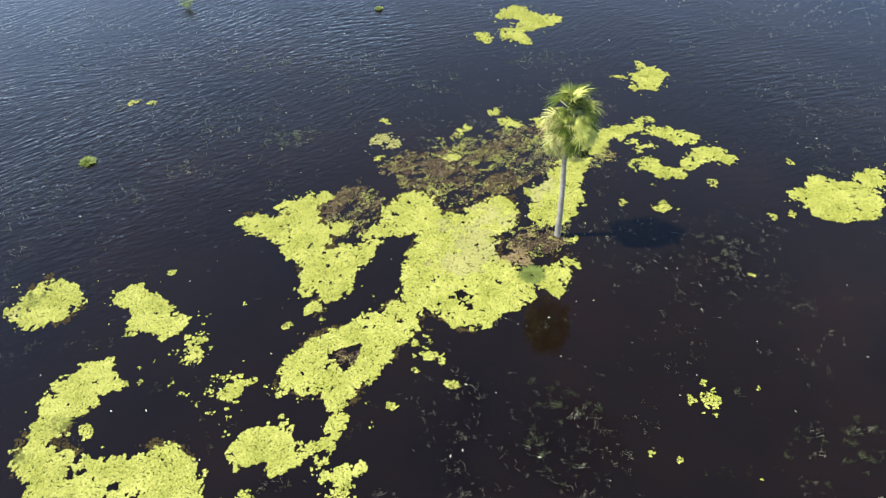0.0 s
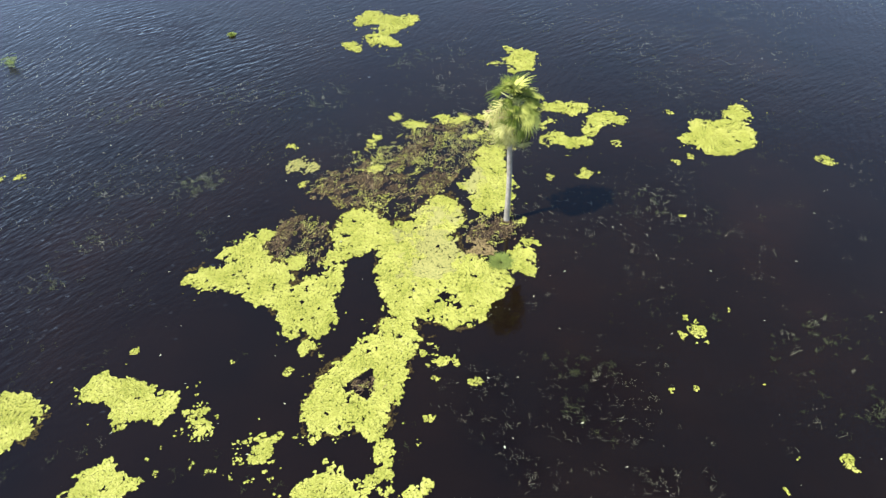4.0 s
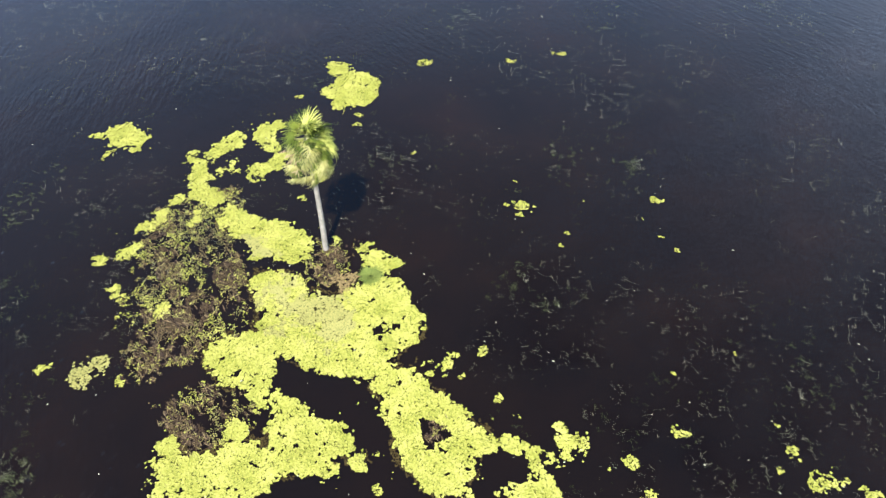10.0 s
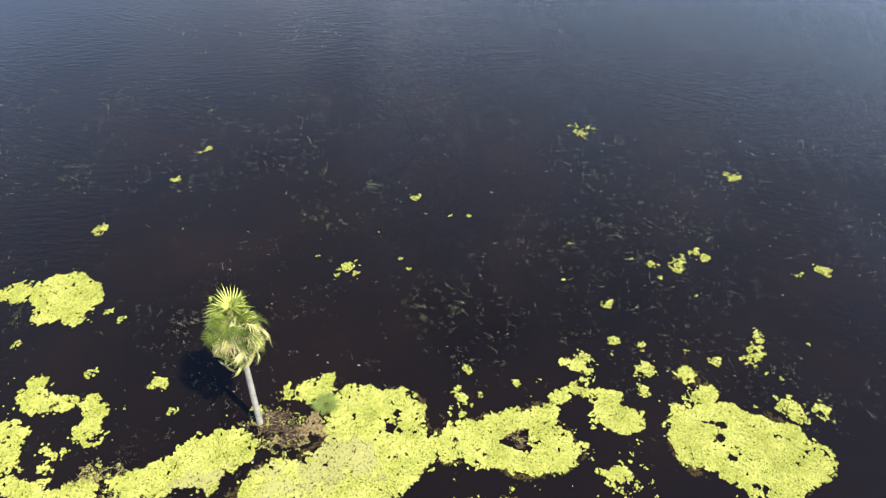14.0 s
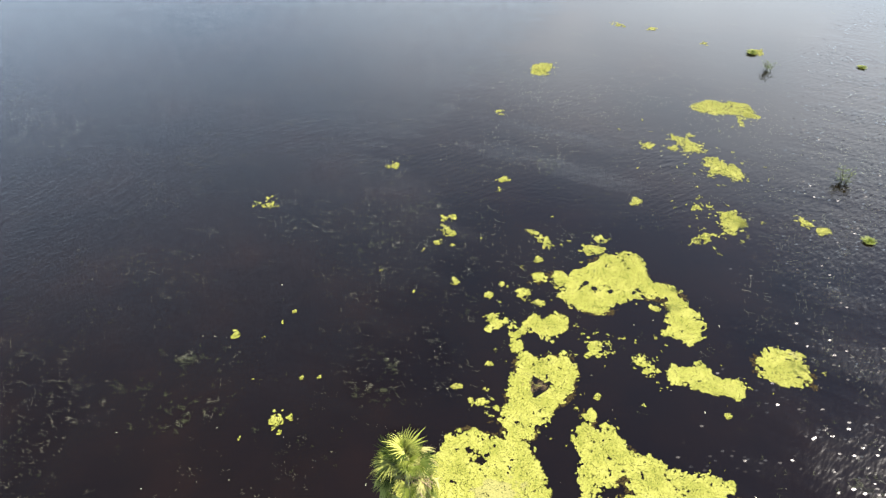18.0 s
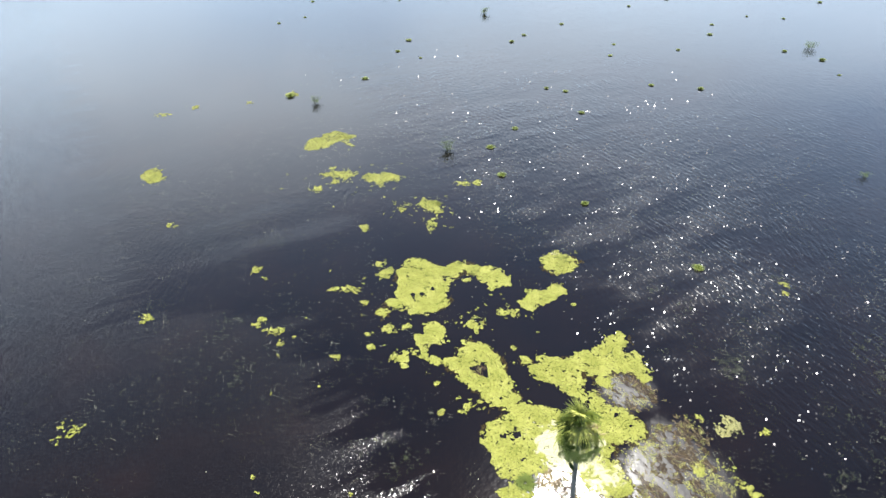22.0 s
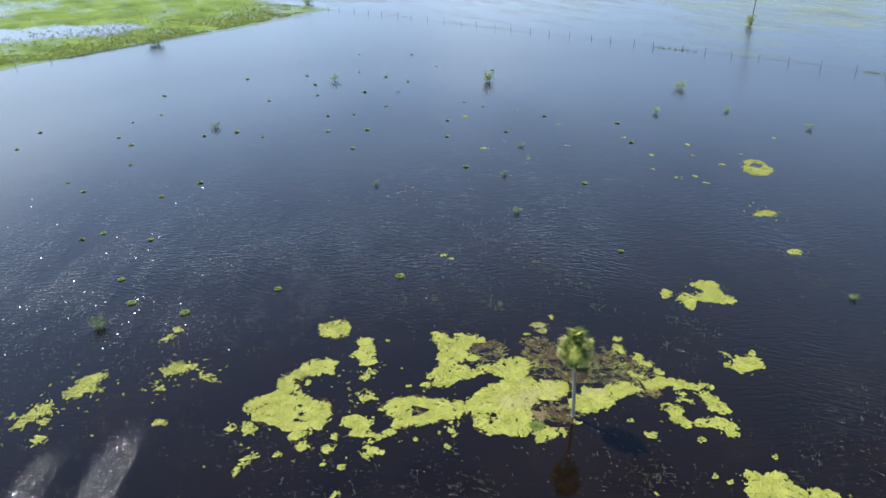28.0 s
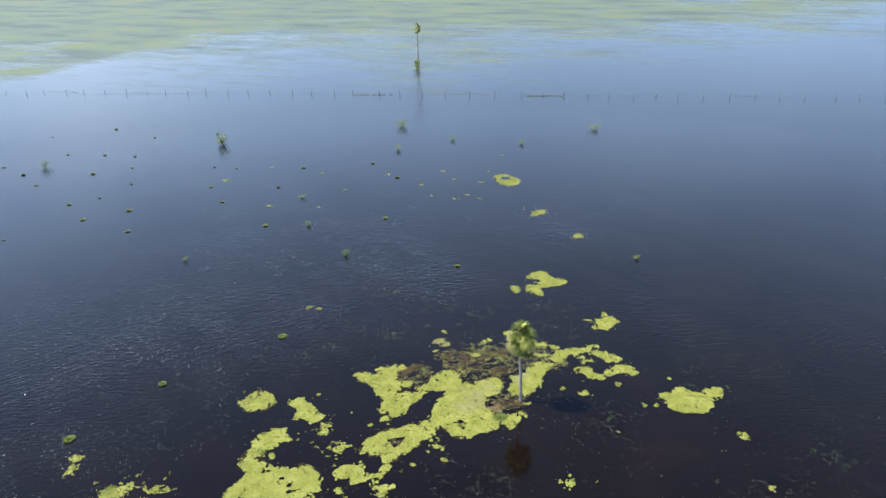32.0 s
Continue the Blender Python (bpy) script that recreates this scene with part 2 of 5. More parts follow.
    hue = nt.nodes.new("ShaderNodeSeparateXYZ")
    nt.links.new(cell.outputs["Color"], hue.inputs[0])
    live = mathn(nt, 'LESS_THAN', hue.outputs["Z"], field)
    tilt = nt.nodes.new("ShaderNodeCombineXYZ")
    tilt.inputs["Z"].default_value = 1.0
    for axis in ("X", "Y"):
        k = mathn(nt, 'SUBTRACT', hue.outputs[axis], 0.5)
        k = mathn(nt, 'MULTIPLY', mathn(nt, 'MULTIPLY', k, mathn(nt, 'ABSOLUTE', k)), ranged(nt, lanes, 0.0, 0.3, 4 * FACET, 4 * 1.5 * FACET))
        nt.links.new(mathn(nt, 'MULTIPLY', k, live), tilt.inputs[axis])
    # steep little crests of the chop on the open side
    crest = add(nt, "ShaderNodeTexVoronoi", Scale=6.0)
    comb = nt.nodes.new("ShaderNodeMapping")
    comb.inputs["Rotation"].default_value = (0, 0, radians(-40))
    comb.inputs["Scale"].default_value = (0.75, 1.25, 1)
    nt.links.new(tc, comb.inputs["Vector"])
    nt.links.new(comb.outputs["Vector"], crest.inputs["Vector"])
    lot = nt.nodes.new("ShaderNodeSeparateXYZ")
    nt.links.new(crest.outputs["Color"], lot.inputs[0])
    steep = mathn(nt, 'MULTIPLY', mathn(nt, 'LESS_THAN', lot.outputs["Z"], mathn(nt, 'MULTIPLY', choppy, ranged(nt, squall, 0.5, 1.0, 0.04, 0.34))), mathn(nt, 'LESS_THAN', crest.outputs["Distance"], 0.34))
    slopes = []
    for axis in ("X", "Y"):
        k = mathn(nt, 'SUBTRACT', lot.outputs[axis], 0.5)
        slopes.append(mathn(nt, 'MULTIPLY', mathn(nt, 'MULTIPLY', mathn(nt, 'MULTIPLY', k, mathn(nt, 'ABSOLUTE', k)), ranged(nt, b, -30.0, -20.0, 4 * 1.7 * GLINT, 4 * GLINT)), steep))
    both = nt.nodes.new("ShaderNodeCombineXYZ")
    nt.links.new(slopes[0], both.inputs["X"])
    nt.links.new(slopes[1], both.inputs["Y"])
    total = nt.nodes.new("ShaderNodeVectorMath")
    nt.links.new(tilt.outputs[0], total.inputs[0])
    nt.links.new(both.outputs[0], total.inputs[1])
    level = nt.nodes.new("ShaderNodeVectorMath")
    level.operation = 'NORMALIZE'
    nt.links.new(total.outputs[0], level.inputs[0])
    nt.links.new(level.outputs[0], bump.inputs["Normal"])
    nt.links.new(bump.outputs["Normal"], bsdf.inputs["Normal"])
    # a wet film of scum and litter round the palm spreads the light
    scum = 0.0
    for x, y, r in ((-3.6, 3.3, 2.6), (-1.5, -0.2, 1.7), (-7.5, 0.1, 1.5), (-0.8, 5.2, 1.8), (-5.8, 2.4, 1.2)):
        scum = mathn(nt, 'MAXIMUM', ranged(nt, mathn(nt, 'ADD', away_from(nt, tc, x, y), mathn(nt, 'MULTIPLY', noise_at(nt, tc, 1.6, 3, 0.6), 1.4)), r, r + 1.1, 0.21, 0.0), scum)
    rough = mathn(nt, 'MAXIMUM', mathn(nt, 'MAXIMUM', ranged(nt, near, 45.0, 90.0, 0.05, 0.24), mathn(nt, 'MULTIPLY', live, 0.145)), mathn(nt, 'MULTIPLY', steep, 0.26))
    rough = mathn(nt, 'MAXIMUM', rough, mathn(nt, 'MAXIMUM', scum, mathn(nt, 'MULTIPLY', choppy, 0.18)))
    nt.links.new(rough, bsdf.inputs["Roughness"])
    return tc


def make_water():
    m, nt, b = material("dark_water")
    water_nodes(nt, b)
    return m


def leafy(name, stops, rough=0.45, glow=0.35, large=0.5, island=True, gloss=0.22, apart=0.3):
    """Foliage: colour by leaf and by a broad mottling, part of the light passes through."""
    m, nt, b = material(name)
    tc = nt.nodes.new("ShaderNodeTexCoord").outputs["Object"]
    broad = noise_at(nt, tc, large, 4, 0.6)
    fine = noise_at(nt, tc, 22.0, 2, 0.5)
    geo = nt.nodes.new("ShaderNodeNewGeometry").outputs["Random Per Island"] if island else nt.nodes.new("ShaderNodeObjectInfo").outputs["Random"]
    mixv = mathn(nt, 'ADD', mathn(nt, 'MULTIPLY', broad, 0.85 - apart), mathn(nt, 'MULTIPLY', geo, apart))
    mixv = mathn(nt, 'ADD', mixv, mathn(nt, 'MULTIPLY', fine, 0.15))
    col = ramp(nt, mixv, stops)
    nt.links.new(col, b.inputs["Base Color"])
    b.inputs["Roughness"].default_value = rough
    b.inputs["Specular IOR Level"].default_value = gloss
    tr = nt.nodes.new("ShaderNodeBsdfTranslucent")
    nt.links.new(col, tr.inputs["Color"])
    mx = nt.nodes.new("ShaderNodeMixShader")
    mx.inputs[0].default_value = glow
    nt.links.new(b.outputs[0], mx.inputs[1])
    nt.links.new(tr.outputs[0], mx.inputs[2])
    nt.links.new(mx.outputs[0], nt.nodes["Material Output"].inputs["Surface"])
    return m


def barky(name, stops, scale, squash, rough=0.85, bump=0.4):
    m, nt, b = material(name)
    tc = nt.nodes.new("ShaderNodeTexCoord").outputs["Object"]
    n1 = noise_at(nt, tc, scale, 5, 0.6, squash)
    n2 = noise_at(nt, tc, scale * 0.2, 3, 0.5)
    col = ramp(nt, mathn(nt, 'ADD', mathn(nt, 'MULTIPLY', n1, 0.6), mathn(nt, 'MULTIPLY', n2, 0.4)), stops)
    nt.links.new(col, b.inputs["Base Color"])
    b.inputs["Roughness"].default_value = rough
    bp = add(nt, "ShaderNodeBump", Strength=bump, Distance=0.02)
    nt.links.new(n1, bp.inputs["Height"])
    nt.links.new(bp.outputs["Normal"], b.inputs["Normal"])
    return m


WATER = make_water()
FRESH = leafy("yellow_green_floating_leaf", [(0.28, (0.1, 0.115, 0.013)), (0.5, (0.24, 0.247, 0.044)), (0.76, (0.395, 0.387, 0.115))], rough=0.6, glow=0.1, large=1.1, gloss=0.09)
WITHERED = leafy("withered_floating_leaf", [(0.25, (0.135, 0.128, 0.034)), (0.55, (0.215, 0.206, 0.062)), (0.8, (0.3, 0.285, 0.1))], rough=0.38, glow=0.05, gloss=0.16)
DRY = leafy("tan_dry_leaf", [(0.25, (0.08, 0.056, 0.022)), (0.55, (0.15, 0.11, 0.044)), (0.8, (0.23, 0.175, 0.075))], rough=0.6, glow=0.1)
DETRITUS = barky("brown_plant_litter", [(0.3, (0.012, 0.008, 0.0056)), (0.52, (0.029, 0.0192, 0.0142)), (0.72, (0.064, 0.045, 0.034))], 9.0, (1, 1, 1), 0.72)
DROWNED = barky("drowned_brown_leaf", [(0.3, (0.012, 0.0085, 0.003)), (0.52, (0.03, 0.022, 0.0075)), (0.72, (0.065, 0.05, 0.016))], 9.0, (1, 1, 1), 0.9)
for dull in (DETRITUS, DROWNED):
    dull.node_tree.nodes["Principled BSDF"].inputs["Specular IOR Level"].default_value = 0.05
STRAW = leafy("dry_stem", [(0.25, (0.08, 0.055, 0.028)), (0.55, (0.16, 0.115, 0.06)), (0.8, (0.26, 0.2, 0.11))], rough=0.7, glow=0.15)
MATTED = leafy("matted_olive_stem", [(0.25, (0.015, 0.009, 0.004)), (0.55, (0.038, 0.025, 0.011)), (0.8, (0.105, 0.08, 0.032))], rough=0.8, glow=0.05, gloss=0.1)
WEED = leafy("pale_emergent_weed", [(0.25, (0.13, 0.14, 0.08)), (0.55, (0.27, 0.28, 0.18)), (0.8, (0.5, 0.5, 0.38))], rough=0.5, glow=0.2)
DIMWEED = leafy("dull_green_water_weed", [(0.25, (0.03, 0.04, 0.012)), (0.55, (0.065, 0.08, 0.026)), (0.8, (0.13, 0.145, 0.055))], rough=0.5, glow=0.2)
PETAL = leafy("pale_floating_leaf", [(0.25, (0.3, 0.32, 0.2)), (0.55, (0.5, 0.52, 0.36)), (0.8, (0.62, 0.63, 0.5))], rough=0.4, glow=0.1)
GRASS = leafy("tussock_grass", [(0.25, (0.08, 0.11, 0.018)), (0.55, (0.15, 0.185, 0.032)), (0.8, (0.25, 0.28, 0.06))], rough=0.6, glow=0.25)
SOFT = leafy("olive_soft_grass", [(0.25, (0.06, 0.068, 0.014)), (0.55, (0.1, 0.11, 0.024)), (0.8, (0.155, 0.16, 0.04))], rough=0.8, glow=0.1, gloss=0.05)
CUSHION = leafy("blue_green_moss_grass", [(0.25, (0.075, 0.1, 0.022)), (0.55, (0.11, 0.138, 0.032)), (0.8, (0.16, 0.185, 0.048))], rough=0.8, glow=0.1, gloss=0.05)
SHRUB = leafy("shrub_leaf", [(0.25, (0.07, 0.10, 0.02)), (0.55, (0.15, 0.2, 0.04)), (0.8, (0.26, 0.3, 0.07))], rough=0.55, glow=0.2)
FROND = leafy("palm_frond", [(0.24, (0.022, 0.036, 0.005)), (0.5, (0.118, 0.145, 0.022)), (0.76, (0.345, 0.35, 0.085))], rough=0.6, glow=0.02, large=2.0, island=False, gloss=0.05, apart=0.55)
# dry fronds with sunlight painted in as a pale yellow-green
SUNLIT_DRY_FROND = leafy("sunlit_dry_palm_frond", [(0.25, (0.16, 0.15, 0.042)), (0.55, (0.28, 0.265, 0.09)), (0.8, (0.42, 0.39, 0.17))], rough=0.65, glow=0.0, gloss=0.05)
STALK = leafy("palm_leaf_stalk", [(0.25, (0.17, 0.19, 0.05)), (0.55, (0.27, 0.27, 0.09)), (0.8, (0.36, 0.33, 0.15))], rough=0.5, glow=0.0)
FLOWER = leafy("dry_flower_stalk", [(0.25, (0.22, 0.14, 0.08)), (0.55, (0.34, 0.24, 0.15)), (0.8, (0.44, 0.33, 0.23))], rough=0.7, glow=0.1)
BARK = barky("pale_palm_bark", [(0.3, (0.1, 0.088, 0.07)), (0.5, (0.21, 0.188, 0.152)), (0.72, (0.36, 0.328, 0.275))], 14.0, (0.5, 0.5, 3.0), 0.8, 0.7)
BARK.node_tree.nodes["Principled BSDF"].inputs["Specular IOR Level"].default_value = 0.1
TIMBER = barky("weathered_post_wood", [(0.3, (0.05, 0.042, 0.035)), (0.7, (0.14, 0.12, 0.1))], 10.0, (1, 1, 0.2))
TWIG = barky("shrub_twig", [(0.3, (0.05, 0.04, 0.03)), (0.7, (0.13, 0.1, 0.07))], 10.0, (1, 1, 0.2))


def make_meadow():
    """Flooded pasture: grass cover breaking up into open water, thick west of the fence, sparse north of it."""
    m, nt, b = material("flooded_pasture")
    tc = water_nodes(nt, b)
    sep = nt.nodes.new("ShaderNodeSeparateXYZ")
    nt.links.new(tc, sep.inputs[0])
    x, y = sep.outputs["X"], sep.outputs["Y"]
    d1 = mathn(nt, 'ADD', mathn(nt, 'MULTIPLY', x, -0.968), mathn(nt, 'MULTIPLY', y, -0.252))
    d1 = mathn(nt, 'ADD', d1, -117.0)          # metres west of the west fence
    d2 = mathn(nt, 'ADD', mathn(nt, 'MULTIPLY', x, -0.273), mathn(nt, 'MULTIPLY', y, 0.962))
    d2 = mathn(nt, 'ADD', d2, -93.0)           # metres north of the north fence
    west = ranged(nt, d1, -4.0, 3.0)
    broad = noise_at(nt, tc, 0.028, 4, 0.55)
    streak = noise_at(nt, tc, 0.09, 4, 0.6, (0.6, 2.0, 1), 16)
    fine = noise_at(nt, tc, 1.3, 4, 0.7)
    mixed = mathn(nt, 'ADD', mathn(nt, 'MULTIPLY', broad, 0.45), mathn(nt, 'MULTIPLY', streak, 0.35))
    mixed = mathn(nt, 'ADD', mixed, mathn(nt, 'MULTIPLY', fine, 0.2))
    far = ranged(nt, d2, 0.0, 150.0, -0.11, 0.16)
    level = mathn(nt, 'ADD', mathn(nt, 'MULTIPLY', west, 0.09), far)
    east = ranged(nt, x, -60.0, 60.0, 0.0, -0.14)
    total = mathn(nt, 'ADD', mathn(nt, 'ADD', mixed, level), east)
    corner = mathn(nt, 'MULTIPLY', west, ranged(nt, d2, -1.0, 2.0, 1.0, 0.0))
    total = mathn(nt, 'ADD', total, mathn(nt, 'MULTIPLY', corner, 0.11))
    # a long pool behind the west fence
    ragged = mathn(nt, 'ADD', mathn(nt, 'MULTIPLY', streak, 9.0), mathn(nt, 'MULTIPLY', fine, 7.0))
    for px, py, pr in ((-145.5, 12.0, 5.0), (-148.0, 4.0, 6.5), (-151.5, -4.0, 8.0), (-154.0, -14.0, 9.0)):
        total = mathn(nt, 'ADD', total, ranged(nt, mathn(nt, 'ADD', away_from(nt, tc, px, py), ragged), pr + 5.0, pr + 11.0, -0.22, 0.0))
    cover = mathn(nt, 'MULTIPLY', ranged(nt, total, 0.42, 0.6), ranged(nt, corner, 0.0, 1.0, 0.8, 0.95))
    shade = ramp(nt, noise_at(nt, tc, 0.12, 5, 0.65), [(0.3, (0.045, 0.068, 0.014)), (0.5, (0.088, 0.125, 0.022)), (0.7, (0.14, 0.175, 0.036))])
    dull = ramp(nt, noise_at(nt, tc, 0.05, 5, 0.6, (0.7, 1.6, 1)), [(0.35, (0.075, 0.088, 0.068)), (0.52, (0.11, 0.13, 0.085)), (0.62, (0.125, 0.145, 0.06)), (0.7, (0.14, 0.125, 0.075))])
    both = nt.nodes.new("ShaderNodeMix")
    both.data_type = 'RGBA'
    nt.links.new(corner, both.inputs["Factor"])
    nt.links.new(dull, both.inputs["A"])
    nt.links.new(shade, both.inputs["B"])
    gb = nt.nodes.new("ShaderNodeBsdfDiffuse")
    nt.links.new(both.outputs["Result"], gb.inputs["Color"])
    mx = nt.nodes.new("ShaderNodeMixShader")
    nt.links.new(cover, mx.inputs[0])
    nt.links.new(b.outputs[0], mx.inputs[1])
    nt.links.new(gb.outputs[0], mx.inputs[2])
    nt.links.new(mx.outputs[0], nt.nodes["Material Output"].inputs["Surface"])
    return m


MEADOW = make_meadow()


# ---- mesh helpers ----
def vnoise(x, y, seed=0):
    """Smooth value noise in 0..1 on arrays."""
    xi, yi = np.floor(x), np.floor(y)
    u, v = x - xi, y - yi
    u, v = u * u * (3 - 2 * u), v * v * (3 - 2 * v)

    def hashed(a, b):
        s = np.sin(a * 127.1 + b * 311.7 + seed * 74.7) * 43758.5453
        return s - np.floor(s)
    return (hashed(xi, yi) * (1 - u) + hashed(xi + 1, yi) * u) * (1 - v) + (hashed(xi, yi + 1) * (1 - u) + hashed(xi + 1, yi + 1) * u) * v


def mesh_of(name, verts, tris, mats, index=None):
    me = bpy.data.meshes.new(name)
    verts, tris = np.asarray(verts, np.float32), np.asarray(tris, np.int32)
    me.vertices.add(len(verts))
    me.vertices.foreach_set("co", verts.ravel())
    me.loops.add(len(tris) * 3)
    me.loops.foreach_set("vertex_index", tris.ravel())
    me.polygons.add(len(tris))
    me.polygons.foreach_set("loop_start", np.arange(0, len(tris) * 3, 3, dtype=np.int32))
    for m in mats:
        me.materials.append(m)
    if index is not None:
        me.polygons.foreach_set("material_index", np.asarray(index, np.int32))
    me.update(calc_edges=True)
    me.validate()
    return me


def scatter(template, places, yaws, sizes, lift=0.0):
    """Many turned and scaled copies of (verts, tris), as arrays."""
    tv, tt = template
    n = len(places)
    c, s = np.cos(yaws)[:, None], np.sin(yaws)[:, None]
    k = np.asarray(sizes)[:, None]
    x = (tv[None, :, 0] * c - tv[None, :, 1] * s) * k + places[:, 0:1]
    y = (tv[None, :, 0] * s + tv[None, :, 1] * c) * k + places[:, 1:2]
    z = tv[None, :, 2] * k + lift + 0 * x
    v = np.stack([x, y, z], -1).reshape(-1, 3)
    t = (tt[None] + (np.arange(n) * len(tv))[:, None, None]).reshape(-1, 3)
    return v, t


def joined(pieces):
    vs, ts, off = [], [], 0
    for v, t in pieces:
        vs.append(v)
        ts.append(t + off)
        off += len(v)
    return np.concatenate(vs), np.concatenate(ts)


def rosette(seed, leaves=7):
    """A floating rosette of broad, cupped leaves, about 0.1 m across."""
    r = np.random.default_rng(seed)
    v, t = [], []
    for i in range(leaves):
        a = i * 2.4 + r.uniform(-0.3, 0.3)
        ln, rise = r.uniform(0.034, 0.058), r.uniform(0.05, 0.5)
        wd, r0 = ln * r.uniform(0.45, 0.6), 0.004
        pts = [(r0, 0, 0.004), (r0 + 0.6 * ln, wd, 0.6 * ln * rise + 0.008), (r0 + ln, 0, ln * rise), (r0 + 0.6 * ln, -wd, 0.6 * ln * rise + 0.008)]
        b = len(v)
        for px, py, pz in pts:
            v.append((px * math.cos(a) - py * math.sin(a), px * math.sin(a) + py * math.cos(a), pz))
        t += [(b, b + 2, b + 1), (b, b + 3, b + 2)]
    return np.array(v), np.array(t)


ROSETTES = [rosette(s, 6 + s % 3) for s in range(5)]


def strip_sprig(seed, blades, length, width, lean):
    """A sprig of thin bent blades rising from one root."""
    r = np.random.default_rng(seed)
    v, t = [], []
    for _ in range(blades):
        a, ln, le = r.uniform(0, 6.28), length * r.uniform(0.5, 1.1), lean * r.uniform(0.6, 1.3)
        ox, oy = r.normal(0, length * 0.25, 2)
        d = np.array([math.cos(a), math.sin(a)])
        side = np.array([-d[1], d[0]]) * width * 0.5
        b = len(v)
        for f, w in ((0.0, 1.0), (0.55, 0.9), (1.0, 0.15)):
            p = np.array([ox, oy]) + d * ln * math.sin(le) * f * (0.6 + 0.4 * f)
            z = ln * math.cos(le) * f * (1.25 - 0.45 * f) + 0.002
            v.append((*(p + side * w), z))
            v.append((*(p - side * w), z))
        t += [(b, b + 1, b + 3), (b, b + 3, b + 2), (b + 2, b + 3, b + 5), (b + 2, b + 5, b + 4)]
    return np.array(v), np.array(t)


def depth_in(p, circles):
    """How far points lie inside a union of discs (negative: outside)."""
    out = np.full(len(p), -1e3)
    for cx, cy, r in circles:
        out = np.maximum(out, r - np.hypot(p[:, 0] - cx, p[:, 1] - cy))
    return out


def plant_points(circles, gaps=(), pitch=0.0335, rag=0.12, open_water=0.27, seed=0):
    """Jittered points over a mat of plants with a ragged rim, holes and small gaps."""
    r = np.random.default_rng(seed + 11)
    c = np.array(circles)
    lo, hi = (c[:, :2] - c[:, 2:]).min(0) - 0.5, (c[:, :2] + c[:, 2:]).max(0) + 0.5
    gx, gy = np.meshgrid(np.arange(lo[0], hi[0], pitch), np.arange(lo[1], hi[1], pitch))
    p = np.stack([gx.ravel(), gy.ravel()], 1)
    p = p + r.uniform(-0.55, 0.55, p.shape) * pitch
    d = depth_in(p, circles)
    if len(gaps):
        d = np.minimum(d, -depth_in(p, gaps))
    x, y = p[:, 0], p[:, 1]
    n = (vnoise(x * 1.3, y * 1.3, seed) - 0.5) * 0.8 + (vnoise(x * 3.3, y * 3.3, seed + 3) - 0.5) * 1.0 + (vnoise(x * 7.5, y * 7.5, seed + 5) - 0.5) * 0.9 + (vnoise(x * 15, y * 15, seed + 6) - 0.5) * 0.5
    keep = d - 0.02 + n * rag * 2 > 0
    pocket = vnoise(x * 3.0, y * 3.0, seed + 8) * 0.35 + vnoise(x * 7.5, y * 7.5, seed + 9) * 0.4 + vnoise(x * 15, y * 15, seed + 10) * 0.25
    keep &= pocket > open_water + np.clip(0.3 - d, 0, 0.35) * 0.4
    return p[keep]


def leaves_over(p, seed, size=1.0):
    r = np.random.default_rng(seed + 21)
    pieces = []
    which = r.integers(0, len(ROSETTES), len(p))
    for k, tmpl in enumerate(ROSETTES):
        q = p[which == k]
        if len(q):
            pieces.append(scatter(tmpl, q, r.uniform(0, 6.28, len(q)), size * (0.3 + 0.55 * r.random(len(q)) ** 1.5), 0.004))
    return joined(pieces)


def part(name, me, parent, label=""):
    ob = new(name, me)
    ob.parent = parent
    if label:
        tagged(ob, label)
    return ob


# ---- water and pasture ----
def water_sheet():
    bm = bmesh.new()
    bmesh.ops.create_grid(bm, x_segments=24, y_segments=24, size=4200)
    me = bpy.data.meshes.new("water")
    bm.to_mesh(me)
    bm.free()
    me.materials.append(WATER)
    return tagged(new("water", me), "dark brown flood water with wind ripples reflecting the sky", "water", kind="structure")


water_sheet()


def meadow_sheet():
    rim = [(-80, -150), (-100, -75), (-117.5, -13), (-122, 1), (-125.5, 25), (-131, 48), (-135, 56.5), (-99, 68.3), (-62, 80.3),
           (-28, 89.3), (33, 106), (120, 130), (900, 350), (900, 3500), (-3500, 3500), (-3500, -500)]
    bm = bmesh.new()
    f = bm.faces.new([bm.verts.new((x, y, 0.012)) for x, y in rim])
    bmesh.ops.triangulate(bm, faces=[f])
    bmesh.ops.recalc_face_normals(bm, faces=bm.faces)
    me = bpy.data.meshes.new("ground_meadow")
    bm.to_mesh(me)
    bm.free()
    me.materials.append(MEADOW)
    return tagged(new("ground_meadow", me), "flooded green pasture with pools of open water", "meadow", kind="structure")


meadow_sheet()


